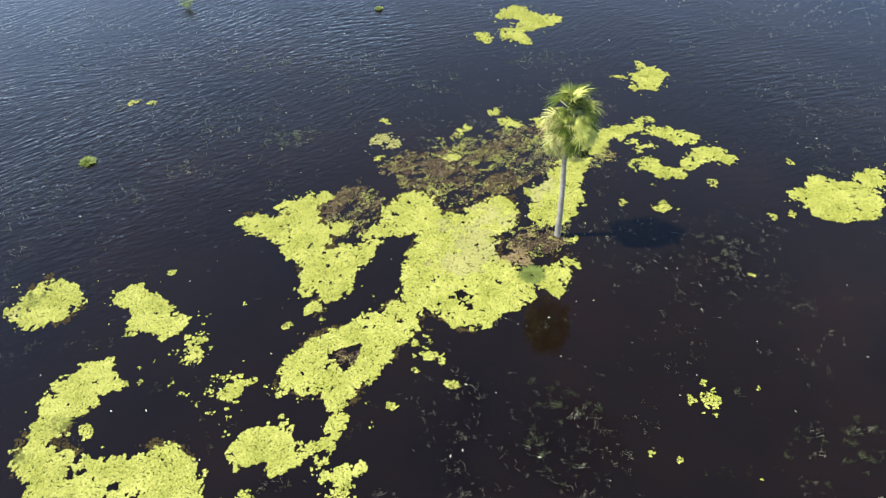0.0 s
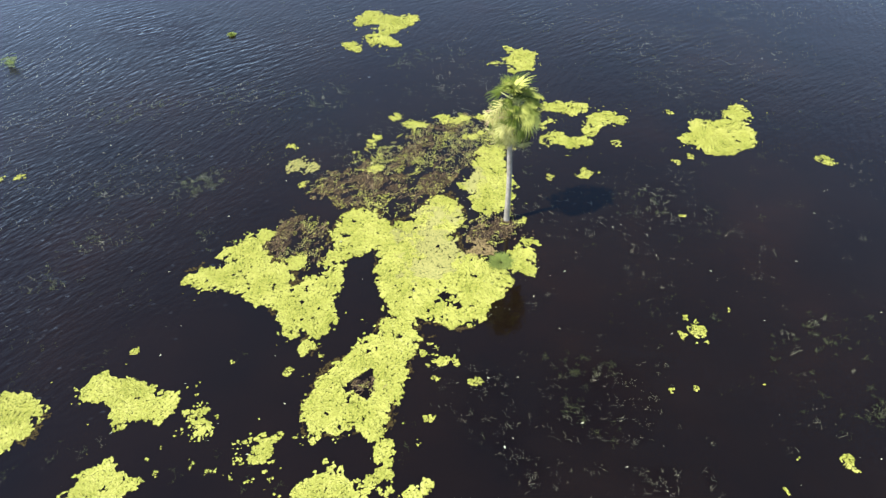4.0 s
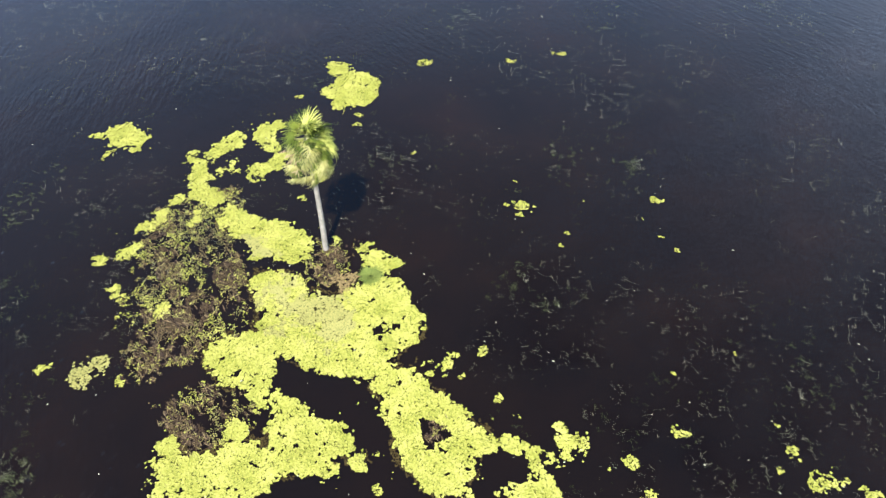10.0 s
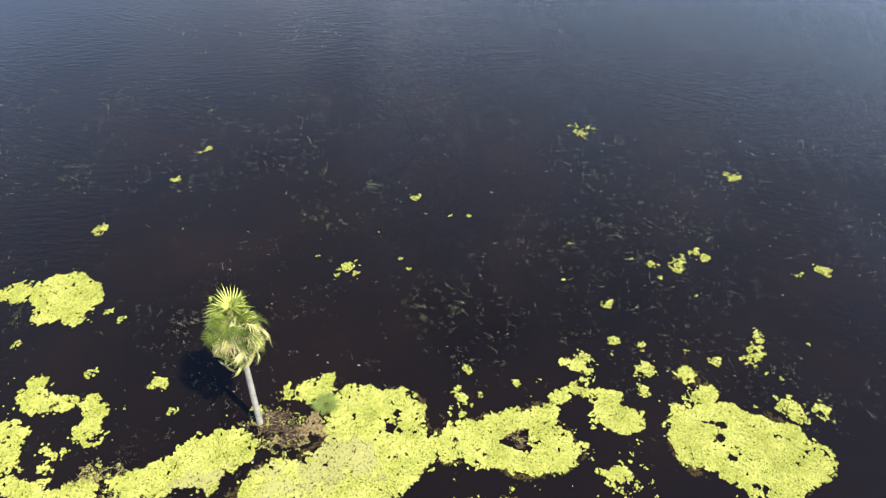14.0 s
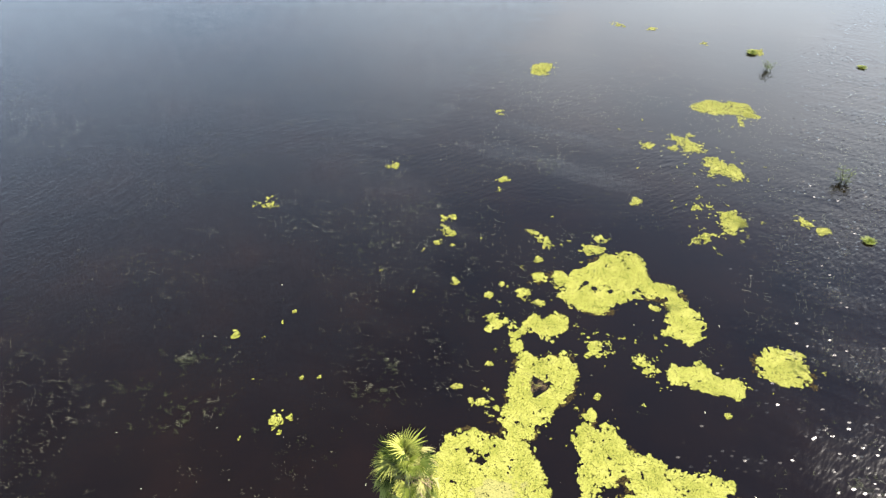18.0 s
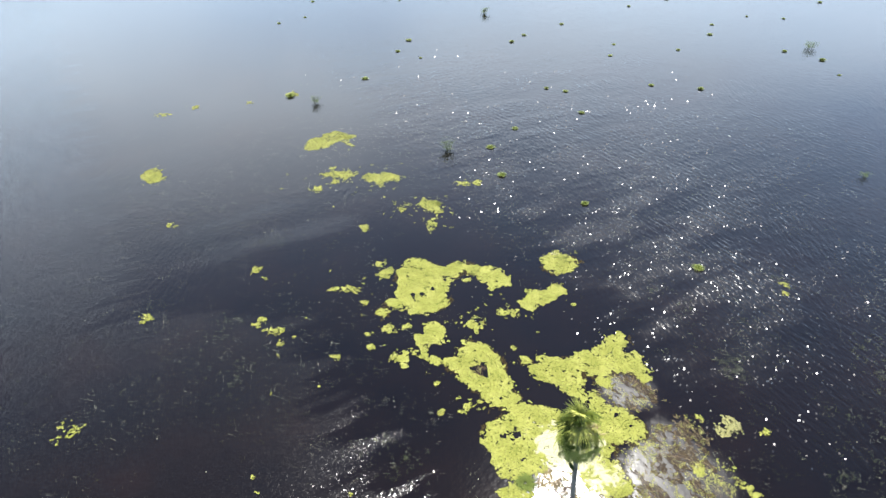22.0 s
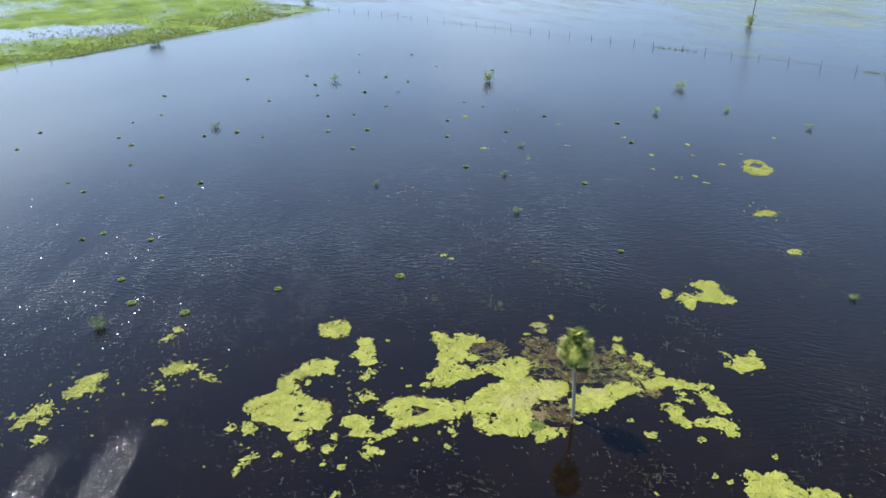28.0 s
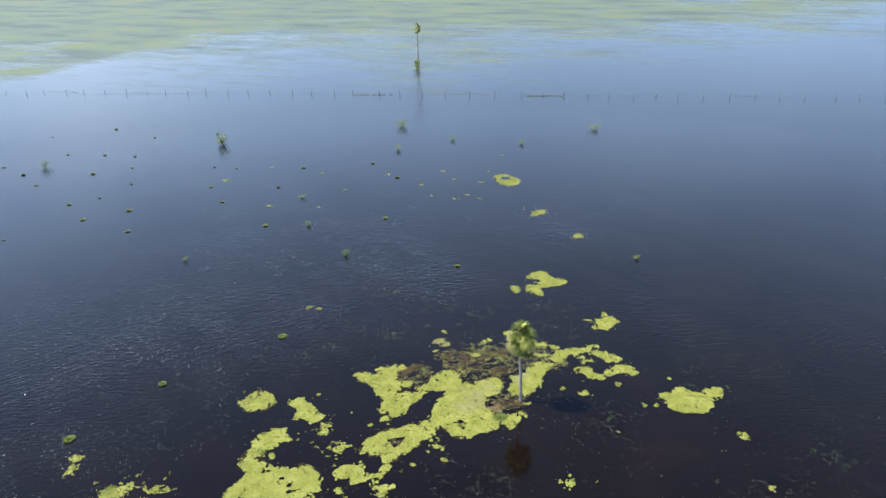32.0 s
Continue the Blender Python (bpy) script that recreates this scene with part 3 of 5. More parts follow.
# ---- floating plant mats ----
WING = [(-7.26, -3.08, 1.02), (-9.28, -1.29, 1.01), (-8.51, -1.83, 0.87), (-10.61, -1.37, 0.6), (-9.05, 0.19, 0.5), (-6.88, -3.85, 0.64), (-6.33, -2.07, 0.41), (-9.36, -0.59, 0.77), (-7.65, -1.21, 0.3), (-6.1, -1.6, 0.31), (-6.8, -2.45, 0.67), (-8.66, 0.5, 0.33), (-7.65, -4.16, 0.27), (-8.51, -2.14, 0.75), (-7.11, -4.79, 0.23), (-7.5, -0.98, 0.25), (-9.91, -0.28, 0.34), (-11.15, -1.44, 0.25), (-6.64, -1.29, 0.17), (-9.6, -1.37, 0.83), (-9.21, 0.58, 0.25), (-6.95, -4.4, 0.27), (-8.43, -1.68, 0.81), (-8.74, 0.81, 0.18), (-7.11, -4.94, 0.18), (-8.35, -2.92, 0.16)]
HEAD = [(-2.97, -2.8, 1.75), (-3.4, -1.01, 1.54), (-5.28, 0.1, 1.09), (-2.37, 0.62, 0.89), (-1.52, -2.97, 1.04), (-2.29, -4, 0.89), (-6.05, -0.92, 0.43), (-5.28, 0.7, 0.79), (-3.48, -2.03, 1.46), (-2.2, 1.13, 0.61), (-3.57, -3.31, 1.13), (-2.97, -0.15, 1.08), (-2.29, -2.97, 1.53), (-5.62, -0.58, 0.61)]
FOOT = [(-5.72, -6.66, 1.25), (-4.56, -5.2, 0.85), (-6.65, -7.35, 0.72), (-3.98, -4.27, 0.42), (-5.2, -6.08, 1.04), (-5.31, -7.76, 0.48), (-4.44, -4.8, 0.68), (-3.74, -5.55, 0.24), (-6.3, -7.82, 0.35), (-4.79, -5.44, 0.89), (-5.31, -8.23, 0.23), (-6.94, -7.82, 0.32), (-3.45, -5.32, 0.14)]
LOBE = [(-0.01, -2.32, 0.51), (0.29, -1.77, 0.41), (0.59, -1.37, 0.25), (0.56, -0.27, 0.22), (0.09, -2.47, 0.46), (-0.01, -2.02, 0.44), (0.61, -0.17, 0.19)]
SIDE = [(-0.3, 2.1, 1), (0.25, 4.1, 0.61), (-0.35, 1.4, 0.88), (-0.05, 3.2, 0.62), (0.65, 4.45, 0.38), (-1.15, 2.1, 0.39), (-0.15, 2.35, 0.91), (-0.75, 0.95, 0.43), (0.1, 3.6, 0.58)]
LOOP = [(3.05, 4.78, 0.57), (5.39, 5.88, 0.5), (3.65, 4.33, 0.51), (5.99, 5.68, 0.47), (4.79, 5.28, 0.39), (4.15, 4.33, 0.41), (4.59, 4.98, 0.33), (2.84, 5.91, 0.24), (2.44, 6.16, 0.21), (5.04, 5.53, 0.43), (2.84, 5.56, 0.19), (3.24, 6.11, 0.16), (2.29, 6.26, 0.19), (5.79, 5.83, 0.48), (3.44, 6.16, 0.14), (6.09, 5.48, 0.34), (3.3, 4.63, 0.53), (2.69, 6.01, 0.22), (2.99, 6.01, 0.19)]
CURL = [(4.32, 6.9, 0.57), (1.09, 6.32, 0.53), (1.89, 6.77, 0.45), (0.94, 5.52, 0.4), (2.54, 7.32, 0.38), (3.37, 7.25, 0.29), (-0.72, 6.8, 0.28), (-1.22, 7.1, 0.26), (0.39, 6.87, 0.23), (2.79, 7.77, 0.25), (-0.29, 5.5, 0.23), (4.82, 6.95, 0.33), (3.72, 7.1, 0.32), (0.11, 5.65, 0.19), (3.14, 8.07, 0.18), (0.69, 6.82, 0.25), (2.09, 6.97, 0.36), (1.04, 5.97, 0.47), (-1.07, 6.9, 0.26), (-0.64, 5.5, 0.14), (1.49, 6.62, 0.39), (-0.47, 7.05, 0.13), (2.94, 7.92, 0.22), (4.57, 6.8, 0.43), (3.27, 7.25, 0.27), (1.99, 6.37, 0.16)]
GAPS = [(-5.59, -6.58, 0.36), (-5.35, -6.28, 0.2), (-2.68, -3.48, 0.13), (-2.35, -3.84, 0.15), (-2.42, -3.6, 0.08), (-3.77, 0.69, 0.2), (-3.6, 0.55, 0.14)]
LITTER = [(-3.61, 3.36, 2.05), (-7.46, -0.08, 1.09), (-1.67, 5.02, 1.79), (-6.01, 2.9, 0.86), (-7.46, 0.22, 1.01), (-7.46, -0.48, 0.89), (-1.02, 5.49, 1.42), (-3.88, 1.43, 0.66), (-5.45, 2.16, 0.62), (-2.41, 4.19, 1.83), (-7.66, -1.18, 0.34), (-3.88, 3.36, 1.96), (-6.56, 3.18, 0.53), (-7.36, 0.82, 0.52)]
LITTER_EAST = [(-1.6, 5.6, 1.1), (0.1, 5.4, 0.8), (-0.6, -0.5, 0.9), (-0.1, -0.3, 0.6), (-5.59, -6.58, 0.4), (1.0, 5.2, 0.6), (-0.3, 4.6, 0.8)]
BROWN = [(-3.33, 2.32, 0.9), (-7.69, 0.06, 0.74), (-5.92, 2.23, 0.71), (-4.58, 3.02, 0.65), (-2.63, 2.42, 0.59), (-3.88, 2.57, 0.82), (-7.04, -0.39, 0.32), (-7.64, 0.36, 0.63), (-6.12, 2.88, 0.32), (-7.84, -0.09, 0.66), (-4.73, 3.17, 0.57), (-6.07, 2.13, 0.62)] + [(-0.7, -0.5, 0.7), (-0.2, -0.4, 0.5), (-5.59, -6.58, 0.4)]
FADED = [(-2.97, -0.99, 1.02), (-2.47, 0.51, 0.89), (-0.9, 2.36, 0.57), (-3.17, -1.94, 0.66), (-2.97, -0.39, 0.98), (-0.7, 2.61, 0.56), (-2.32, 1.06, 0.56), (-3.12, -2.29, 0.48), (-0.95, 1.96, 0.35), (-0.65, 3.06, 0.3), (-2.82, 0.21, 0.83)]
FILM = [(-2.99, -2.03, 0.56), (-2.64, -1.63, 0.51), (-3.09, -2.08, 0.53), (-2.59, -1.18, 0.23), (-3.54, -2.03, 0.18)]
TAN = [(-1.23, -0.92, 0.36), (-1.22, -1.4, 0.32), (-1.18, -0.5, 0.22), (-0.95, -1.6, 0.2)]


def plant_mat(name, circles, label, gaps=(), seed=0, faded=(), film=(), rim=0.0, crumbs=1.0, **how):
    """One floating mat: a base with its fresh leaves and, where it has them, withered ones and a drowned brown rim."""
    p = plant_points(circles, gaps, seed=seed, **how)
    wide = plant_points([(x, y, r + 0.5) for x, y, r in circles], (), 0.09, 0.4, 0.1, seed + 13)
    stray = np.random.default_rng(seed + 17).random(len(wide)) < 0.012 * (0.1 + 2 * vnoise(wide[:, 0] * 1.5, wide[:, 1] * 1.5, seed + 2) ** 2)
    # small clumps broken off the rim
    broke = np.random.default_rng(seed + 19)
    bits = []
    for _ in range(int((2 + 0.7 * sum(q[2] for q in circles)) * crumbs)):
        cx, cy, cr = circles[broke.integers(len(circles))]
        a, away = broke.uniform(0, 6.28), cr + broke.exponential(0.14 + 0.08 * crumbs) + 0.08
        bits.append(np.array([cx + away * math.cos(a), cy + away * math.sin(a)]) + broke.normal(0, broke.uniform(0.03, 0.07), (broke.integers(2, 9), 2)))
    p = np.concatenate([p, wide[stray]] + bits)
    c = np.mean(np.array(circles)[:, :2], 0)
    base = new(name)
    base.location = (c[0], c[1], 0)
    tagged(base, label, "floating plants", "floating plant mats")
    chance = np.random.default_rng(seed + 41)
    old = np.zeros(len(p), bool)
    if len(faded):
        mottle = vnoise(p[:, 0] * 2.2, p[:, 1] * 2.2, seed + 31) * 0.6 + vnoise(p[:, 0] * 6.5, p[:, 1] * 6.5, seed + 32) * 0.4 - 0.5
        old = depth_in(p, faded) * 0.8 + mottle * 1.9 > chance.uniform(-0.1, 0.4, len(p))
        old |= depth_in(p, film) + mottle * 0.5 > 0 if len(film) else False
    kinds = [(p[~old], FRESH, "fresh_leaves", 1.0), (p[old], WITHERED, "withered_leaves", 0.22)]
    if rim:
        around = plant_points([(x + 0.05, y + 0.08, r + 0.1) for x, y, r in circles], (), 0.05, 0.12, 0.2, seed + 23)
        around = around[(depth_in(around, circles) < 0.08) & (vnoise(around[:, 0] * 0.9, around[:, 1] * 0.9, seed + 24) > 1 - rim)]
        kinds.append((around, DROWNED, "drowned_leaves", 0.12))
    for some, mat, word, flat in kinds:
        if len(some) > 2:
            v, t = leaves_over(some, seed)
            v = (v - np.array([c[0], c[1], 0.004])) * np.array([1, 1, flat]) + np.array([0, 0, 0.003])
            tagged(part(word, mesh_of(word, v, t, [mat]), base), kind="stuff")
    return base


plant_mat("floating_plant_mat", WING + HEAD + FOOT, "large yellow-green mat of floating leaves with withered tan patches", GAPS, 1, FADED, FILM, 0.55)
plant_mat("floating_plant_mat", SIDE, "yellow-green mat of floating leaves at the foot of the palm", (), 2, FADED, (), 0.4)
plant_mat("floating_plant_mat", LOBE, "small ragged lobe of floating yellow-green leaves near the palm", (), 3, rag=0.15)
plant_mat("floating_plant_mat", LOOP, "broken loop of floating yellow-green leaves round open dark water", (), 4, rag=0.13)
plant_mat("floating_plant_mat", CURL, "ragged curl of floating leaves on the rim of brown litter", (), 5, rag=0.13)

MATS = {
    "compact yellow-green mat of floating leaves": [(3.03, 11.57, 0.78), (3.18, 12.12, 0.68), (2.98, 11.12, 0.67), (2.83, 12.72, 0.3), (2.08, 11.52, 0.21), (2.53, 10.67, 0.26), (3.23, 11.92, 0.71), (2.68, 13.07, 0.14), (3.33, 10.62, 0.18), (1.78, 11.52, 0.12)],
    "forked yellow-green mat of floating leaves": [(-2.89, 16.78, 1.05), (-3.8, 17.64, 0.93), (-3.58, 15.02, 0.61), (-2.09, 16.94, 0.73), (-4.88, 14.33, 0.38), (-2.94, 14.43, 0.4), (-3.16, 15.82, 0.51), (-5.03, 14.68, 0.36), (-4.39, 17.1, 0.42), (-3.69, 15.28, 0.54), (-4.78, 13.98, 0.26), (-1.45, 17.26, 0.24), (-3.26, 14.7, 0.5), (-2.78, 14.27, 0.29), (-3.8, 14.91, 0.47)],
    "broad lone mat of bright floating leaves": [(9.83, 3.73, 1.27), (11.18, 5.28, 0.54), (10.43, 4.08, 0.98), (9.48, 3.38, 1.03), (8.23, 3.73, 0.28), (11.38, 5.43, 0.5), (9.33, 4.68, 0.43), (10.98, 5.18, 0.51), (8.63, 3.88, 0.35)],
    "rounded mat of floating leaves with a grass tuft on its rim": [(-15.65, -6.34, 0.96), (-14.8, -5.99, 0.4), (-16.35, -6.69, 0.47), (-15.7, -6.19, 0.9), (-15.7, -7.04, 0.41), (-15.05, -6.49, 0.49), (-16.2, -5.69, 0.32)],
    "narrow ragged mat of floating leaves": [(-12.03, -6.1, 0.72), (-13.08, -5.55, 0.56), (-11.38, -6.35, 0.55), (-13.23, -5.4, 0.49), (-12.43, -5.8, 0.57), (-12.23, -6.7, 0.27), (-11.58, -5.65, 0.24)],
    "small loose cluster of floating leaves": [(-10.05, -7.31, 0.22), (-10.25, -7.06, 0.21), (-10.25, -6.86, 0.19), (-9.95, -7.26, 0.18)],
    "small round cluster of floating leaves": [(-8.33, -8.21, 0.36), (-8.53, -8.51, 0.22), (-8.68, -8.66, 0.11), (-8.43, -8.41, 0.28)],
    "frayed mat of floating leaves trailing thin arms": [(-6.58, -9.71, 0.57), (-7.08, -9.96, 0.54), (-5.1, -8.81, 0.3), (-6.13, -9.91, 0.52), (-5.17, -9.36, 0.26), (-4.38, -10.14, 0.21), (-4.88, -10.24, 0.21), (-5.18, -9.99, 0.24), (-6.48, -9.21, 0.32), (-5.83, -9.76, 0.36), (-6.23, -10.31, 0.3), (-4.63, -10.24, 0.17), (-4.18, -10.04, 0.17), (-5.05, -9.11, 0.25), (-5.57, -9.41, 0.14), (-5.27, -8.91, 0.21), (-7.03, -9.86, 0.55), (-5.1, -8.76, 0.31), (-5.17, -9.41, 0.26)],
    "large hook-shaped mat of bright floating leaves": [(-10.73, -12.45, 1.53), (-9.34, -11.92, 1.51), (-12.64, -9.23, 0.84), (-12.38, -11.31, 0.58), (-12.82, -10.36, 0.52), (-11.6, -13.58, 0.68), (-8.03, -12.71, 0.56), (-12.47, -8.79, 0.75), (-7.07, -12.97, 0.32), (-9.16, -11.66, 1.37), (-10.64, -13.32, 0.86), (-11.69, -8.62, 0.29), (-11.95, -11.49, 0.66), (-12.73, -10.97, 0.44), (-12.82, -9.75, 0.64), (-10.21, -12.27, 1.52), (-8.47, -11.49, 0.79)],
    "long pale mat of floating leaves in open water": [(-23.51, -27.86, 1.03), (-21.99, -28.27, 1.01), (-24.22, -26.79, 0.41), (-23.31, -26.74, 0.37), (-21.38, -28.21, 0.67), (-23.76, -27.76, 0.94), (-22.9, -25.72, 0.22), (-22.34, -28.16, 0.98), (-23.15, -26.13, 0.2), (-24.38, -26.59, 0.29), (-23.26, -26.38, 0.23)],
    "small broken mat of floating leaves": [(-18.71, -23.55, 0.54), (-16.16, -24.16, 0.33), (-18.31, -24.6, 0.3), (-18.56, -23.95, 0.44), (-18.86, -23.45, 0.51), (-16.16, -23.96, 0.31), (-18.26, -24.8, 0.28), (-18.36, -23.25, 0.25), (-18.31, -24.35, 0.26), (-18.06, -25, 0.12), (-16.36, -24.36, 0.15), (-19.06, -23.1, 0.19)],
    "scattered mat of floating leaves in open water": [(-19.4, -21.42, 0.69), (-20.05, -20.67, 0.55), (-18.9, -20.67, 0.33), (-19.95, -20.27, 0.43), (-18.6, -20.37, 0.23), (-20.35, -20.92, 0.34), (-19.25, -20.92, 0.46), (-19.25, -21.92, 0.33), (-18.8, -21.42, 0.26), (-18.45, -20.12, 0.13), (-19.7, -19.92, 0.15)],
    "loose mat of floating leaves with a grass tuft": [(-17.86, -16.15, 0.64), (-17.56, -15.6, 0.56), (-17, -17.59, 0.35), (-16.17, -15, 0.24), (-16.7, -17.49, 0.29), (-15.77, -14.85, 0.19), (-17.51, -15.35, 0.46), (-17.86, -16.45, 0.46), (-15.52, -14.75, 0.12), (-16.37, -15.1, 0.16), (-17.15, -17.84, 0.18), (-17.25, -17.49, 0.18), (-16.02, -14.95, 0.24), (-16.4, -17.39, 0.13), (-18.41, -16.05, 0.2)],
    "lone round mat of floating leaves": [(-12.36, -35.78, 0.8), (-12.03, -35.09, 0.62), (-12.7, -36.07, 0.7)],
    "ring of floating leaves round a brown middle": [(-14.49, 41.31, 1.5), (-15.55, 42.41, 1.1), (-14.14, 40.68, 1.3)],
    "small flat island of floating leaves": [(-8.05, 32.25, 0.62), (-8.25, 31.55, 0.38), (-7.81, 32.63, 0.37)],
    "tiny island of floating leaves in open water": [(-2.73, 27.44, 0.46), (-2.85, 27.16, 0.37), (-2.57, 27.72, 0.26)],
}
FRAYED = ("small", "scattered", "loose")
for n, (words, discs) in enumerate(MATS.items()):
    hollow = [(-15.1, 42.0, 0.55)] if words.startswith("ring") else [(-10.05, -11.6, 0.2), (-9.06, -12.16, 0.12), (-9.39, -11.82, 0.1)] if "hook" in words else [(-3.7, 16.6, 0.22)] if "forked" in words else []
    dry = [(-16.2, -6.9, 0.5)] if words.startswith("rounded") else []
    plant_mat("floating_plant_mat", discs, words, hollow, 20 + n, dry, (), 0.5 if n in (3, 8) else 0.0, 7.0 if words.split()[0] in FRAYED else 1.0, rag=0.2 if words.split()[0] in FRAYED else 0.12, pitch=0.033 if n < 9 else 0.042)

# small loose clusters on the open water: place and radius
CLUSTERS_SOUTH = [(-2.3, -6.9, 0.13), (-3.5, -6.6, 0.12), (-3.8, -7.9, 0.1), (-4.2, -8.7, 0.09), (-7.7, -5.7, 0.14), (-11.7, -10.2, 0.14), (4.6, -6, 0.3), (4.2, -6.2, 0.12), (4.5, -6.5, 0.12), (6, -5.4, 0.1),
                  (3.1, -8.1, 0.08), (3.8, -8.1, 0.08), (5.8, -8.2, 0.08), (-12.3, -4.3, 0.16), (-3.3, -6, 0.2), (-3.1, -6, 0.13), (-2.8, -6.1, 0.12), (6.7, -10.9, 0.15), (5.5, -10.6, 0.15), (4.8, -11.4, 0.12),
                  (4.3, -12, 0.1)]
CLUSTERS_NORTH = [(6.3, -0.8, 0.17), (8.4, 5.8, 0.18), (2.2, 2.2, 0.15), (3.7, 2.3, 0.21), (3.4, 2, 0.17), (5.4, 4.1, 0.18), (-19.5, 5.6, 0.2), (-18.6, 5.7, 0.17), (-7.8, 6, 0.2), (-5.2, 5.1, 0.14),
                  (-7.7, 4.6, 0.5), (-7.1, 4.3, 0.25), (7.3, 2.4, 0.13), (8, 2.6, 0.11), (16.1, -4.7, 0.2), (13.1, 1.4, 0.2), (14.6, -2.4, 0.17), (-7.4, 3.3, 0.14), (-2.63, 6.86, 0.28), (-3.31, 7.53, 0.26),
                  (-4.42, 5.88, 0.25), (-1.39, 7.11, 0.24), (-4.6, 3.97, 0.22), (-0.38, 6.94, 0.19), (-2.83, 6.96, 0.26), (-4.37, 6.23, 0.19), (-1.19, 6.76, 0.17), (-2.38, 6.71, 0.2), (-3.41, 7.33, 0.21), (-5.69, 4.88, 0.14),
                  (-4.52, 5.78, 0.21), (-1.29, 6.96, 0.22), (-4.75, 3.87, 0.15), (-4.5, 3.97, 0.2), (-3.36, 7.73, 0.14), (-3.11, 7.58, 0.13), (-2.48, 6.76, 0.26)]
CLUSTERS_FAR = [(-3.3, -17.1, 0.3), (-3.3, -18.2, 0.26), (-2.6, -16.2, 0.15), (-3.3, -15.9, 0.12), (-6.6, -20.6, 0.3), (-7, -21.4, 0.28), (-4.8, -16.3, 0.1), (-3.1, -13.1, 0.24), (-5.3, -12.6, 0.27), (-4.5, -12, 0.16),
                  (-4.8, -11.5, 0.13), (-6, -11.8, 0.28), (-4.4, -10.6, 0.24), (-7.4, -16.4, 0.22), (-8, -15.7, 0.28), (-7.4, -14.2, 0.18), (-8.1, -14.3, 0.16), (-8.7, -15.3, 0.16), (-8.7, -17.6, 0.15), (-9.1, -15.5, 0.14),
                  (-10, -14.6, 0.36), (-10.6, -14.6, 0.3), (-10.7, -15.3, 0.27), (-6.6, -11.2, 0.18)]
CLUSTERS_OPEN = [(-0.9, -23.7, 0.28), (6.2, -20.7, 0.45), (-8, -29.6, 0.31), (-13.6, -18.3, 0.25), (-29.2, -36.4, 0.5), (-20.6, -43.2, 0.5), (-23, -42.1, 0.4), (-25.9, -38.6, 0.3), (-21.6, -15.5, 0.3), (-22.1, -14.6, 0.25),
                  (-19.2, -24.9, 0.25), (-17.8, -23.5, 0.25), (-1.1, -12.7, 0.09), (0.3, -14.4, 0.08), (-1.8, -15.7, 0.1)]
CLUSTERS_NORTHWEST = [(-18.2, 33.1, 0.25), (-15.5, 34.3, 0.26), (-17.4, 39.6, 0.26), (-20.9, 39.7, 0.2), (-23.2, 42.0, 0.25), (-23.7, 36.5, 0.2), (-31.5, 31.7, 0.26), (-37.6, 36.3, 0.24), (-45.2, 36.2, 0.22),
                      (-31.3, 25.4, 0.22), (-17.9, 43.8, 0.24), (-18.6, 51.2, 0.2), (-47.5, 29.7, 0.24), (-36.8, 24.0, 0.24), (-29.4, 38.7, 0.26), (-17.3, 34.9, 0.22), (-21.0, 33.2, 0.18)]
for n, (cx, cy, r) in enumerate(CLUSTERS_SOUTH + CLUSTERS_NORTH + CLUSTERS_FAR + CLUSTERS_OPEN + CLUSTERS_NORTHWEST):
    q = plant_points([(cx, cy, r * 0.9)], (), 0.042, min(0.26, r * 0.85), 0.22, 60 + n)
    if len(q) < 2:
        q = np.array([[cx, cy], [cx + 0.08, cy + 0.05]])
    v, t = leaves_over(q, 60 + n, 1.0)
    ob = new("leaf_cluster", mesh_of("leaf_cluster", v - np.array([cx, cy, 0]), t, [WITHERED if cx < -6.5 and 3.5 < cy < 5.5 else FRESH]))
    ob.location = (cx, cy, 0)
    tagged(ob, "small drifting cluster of yellow-green floating leaves", "floating plants", "leaf clusters", "stuff")


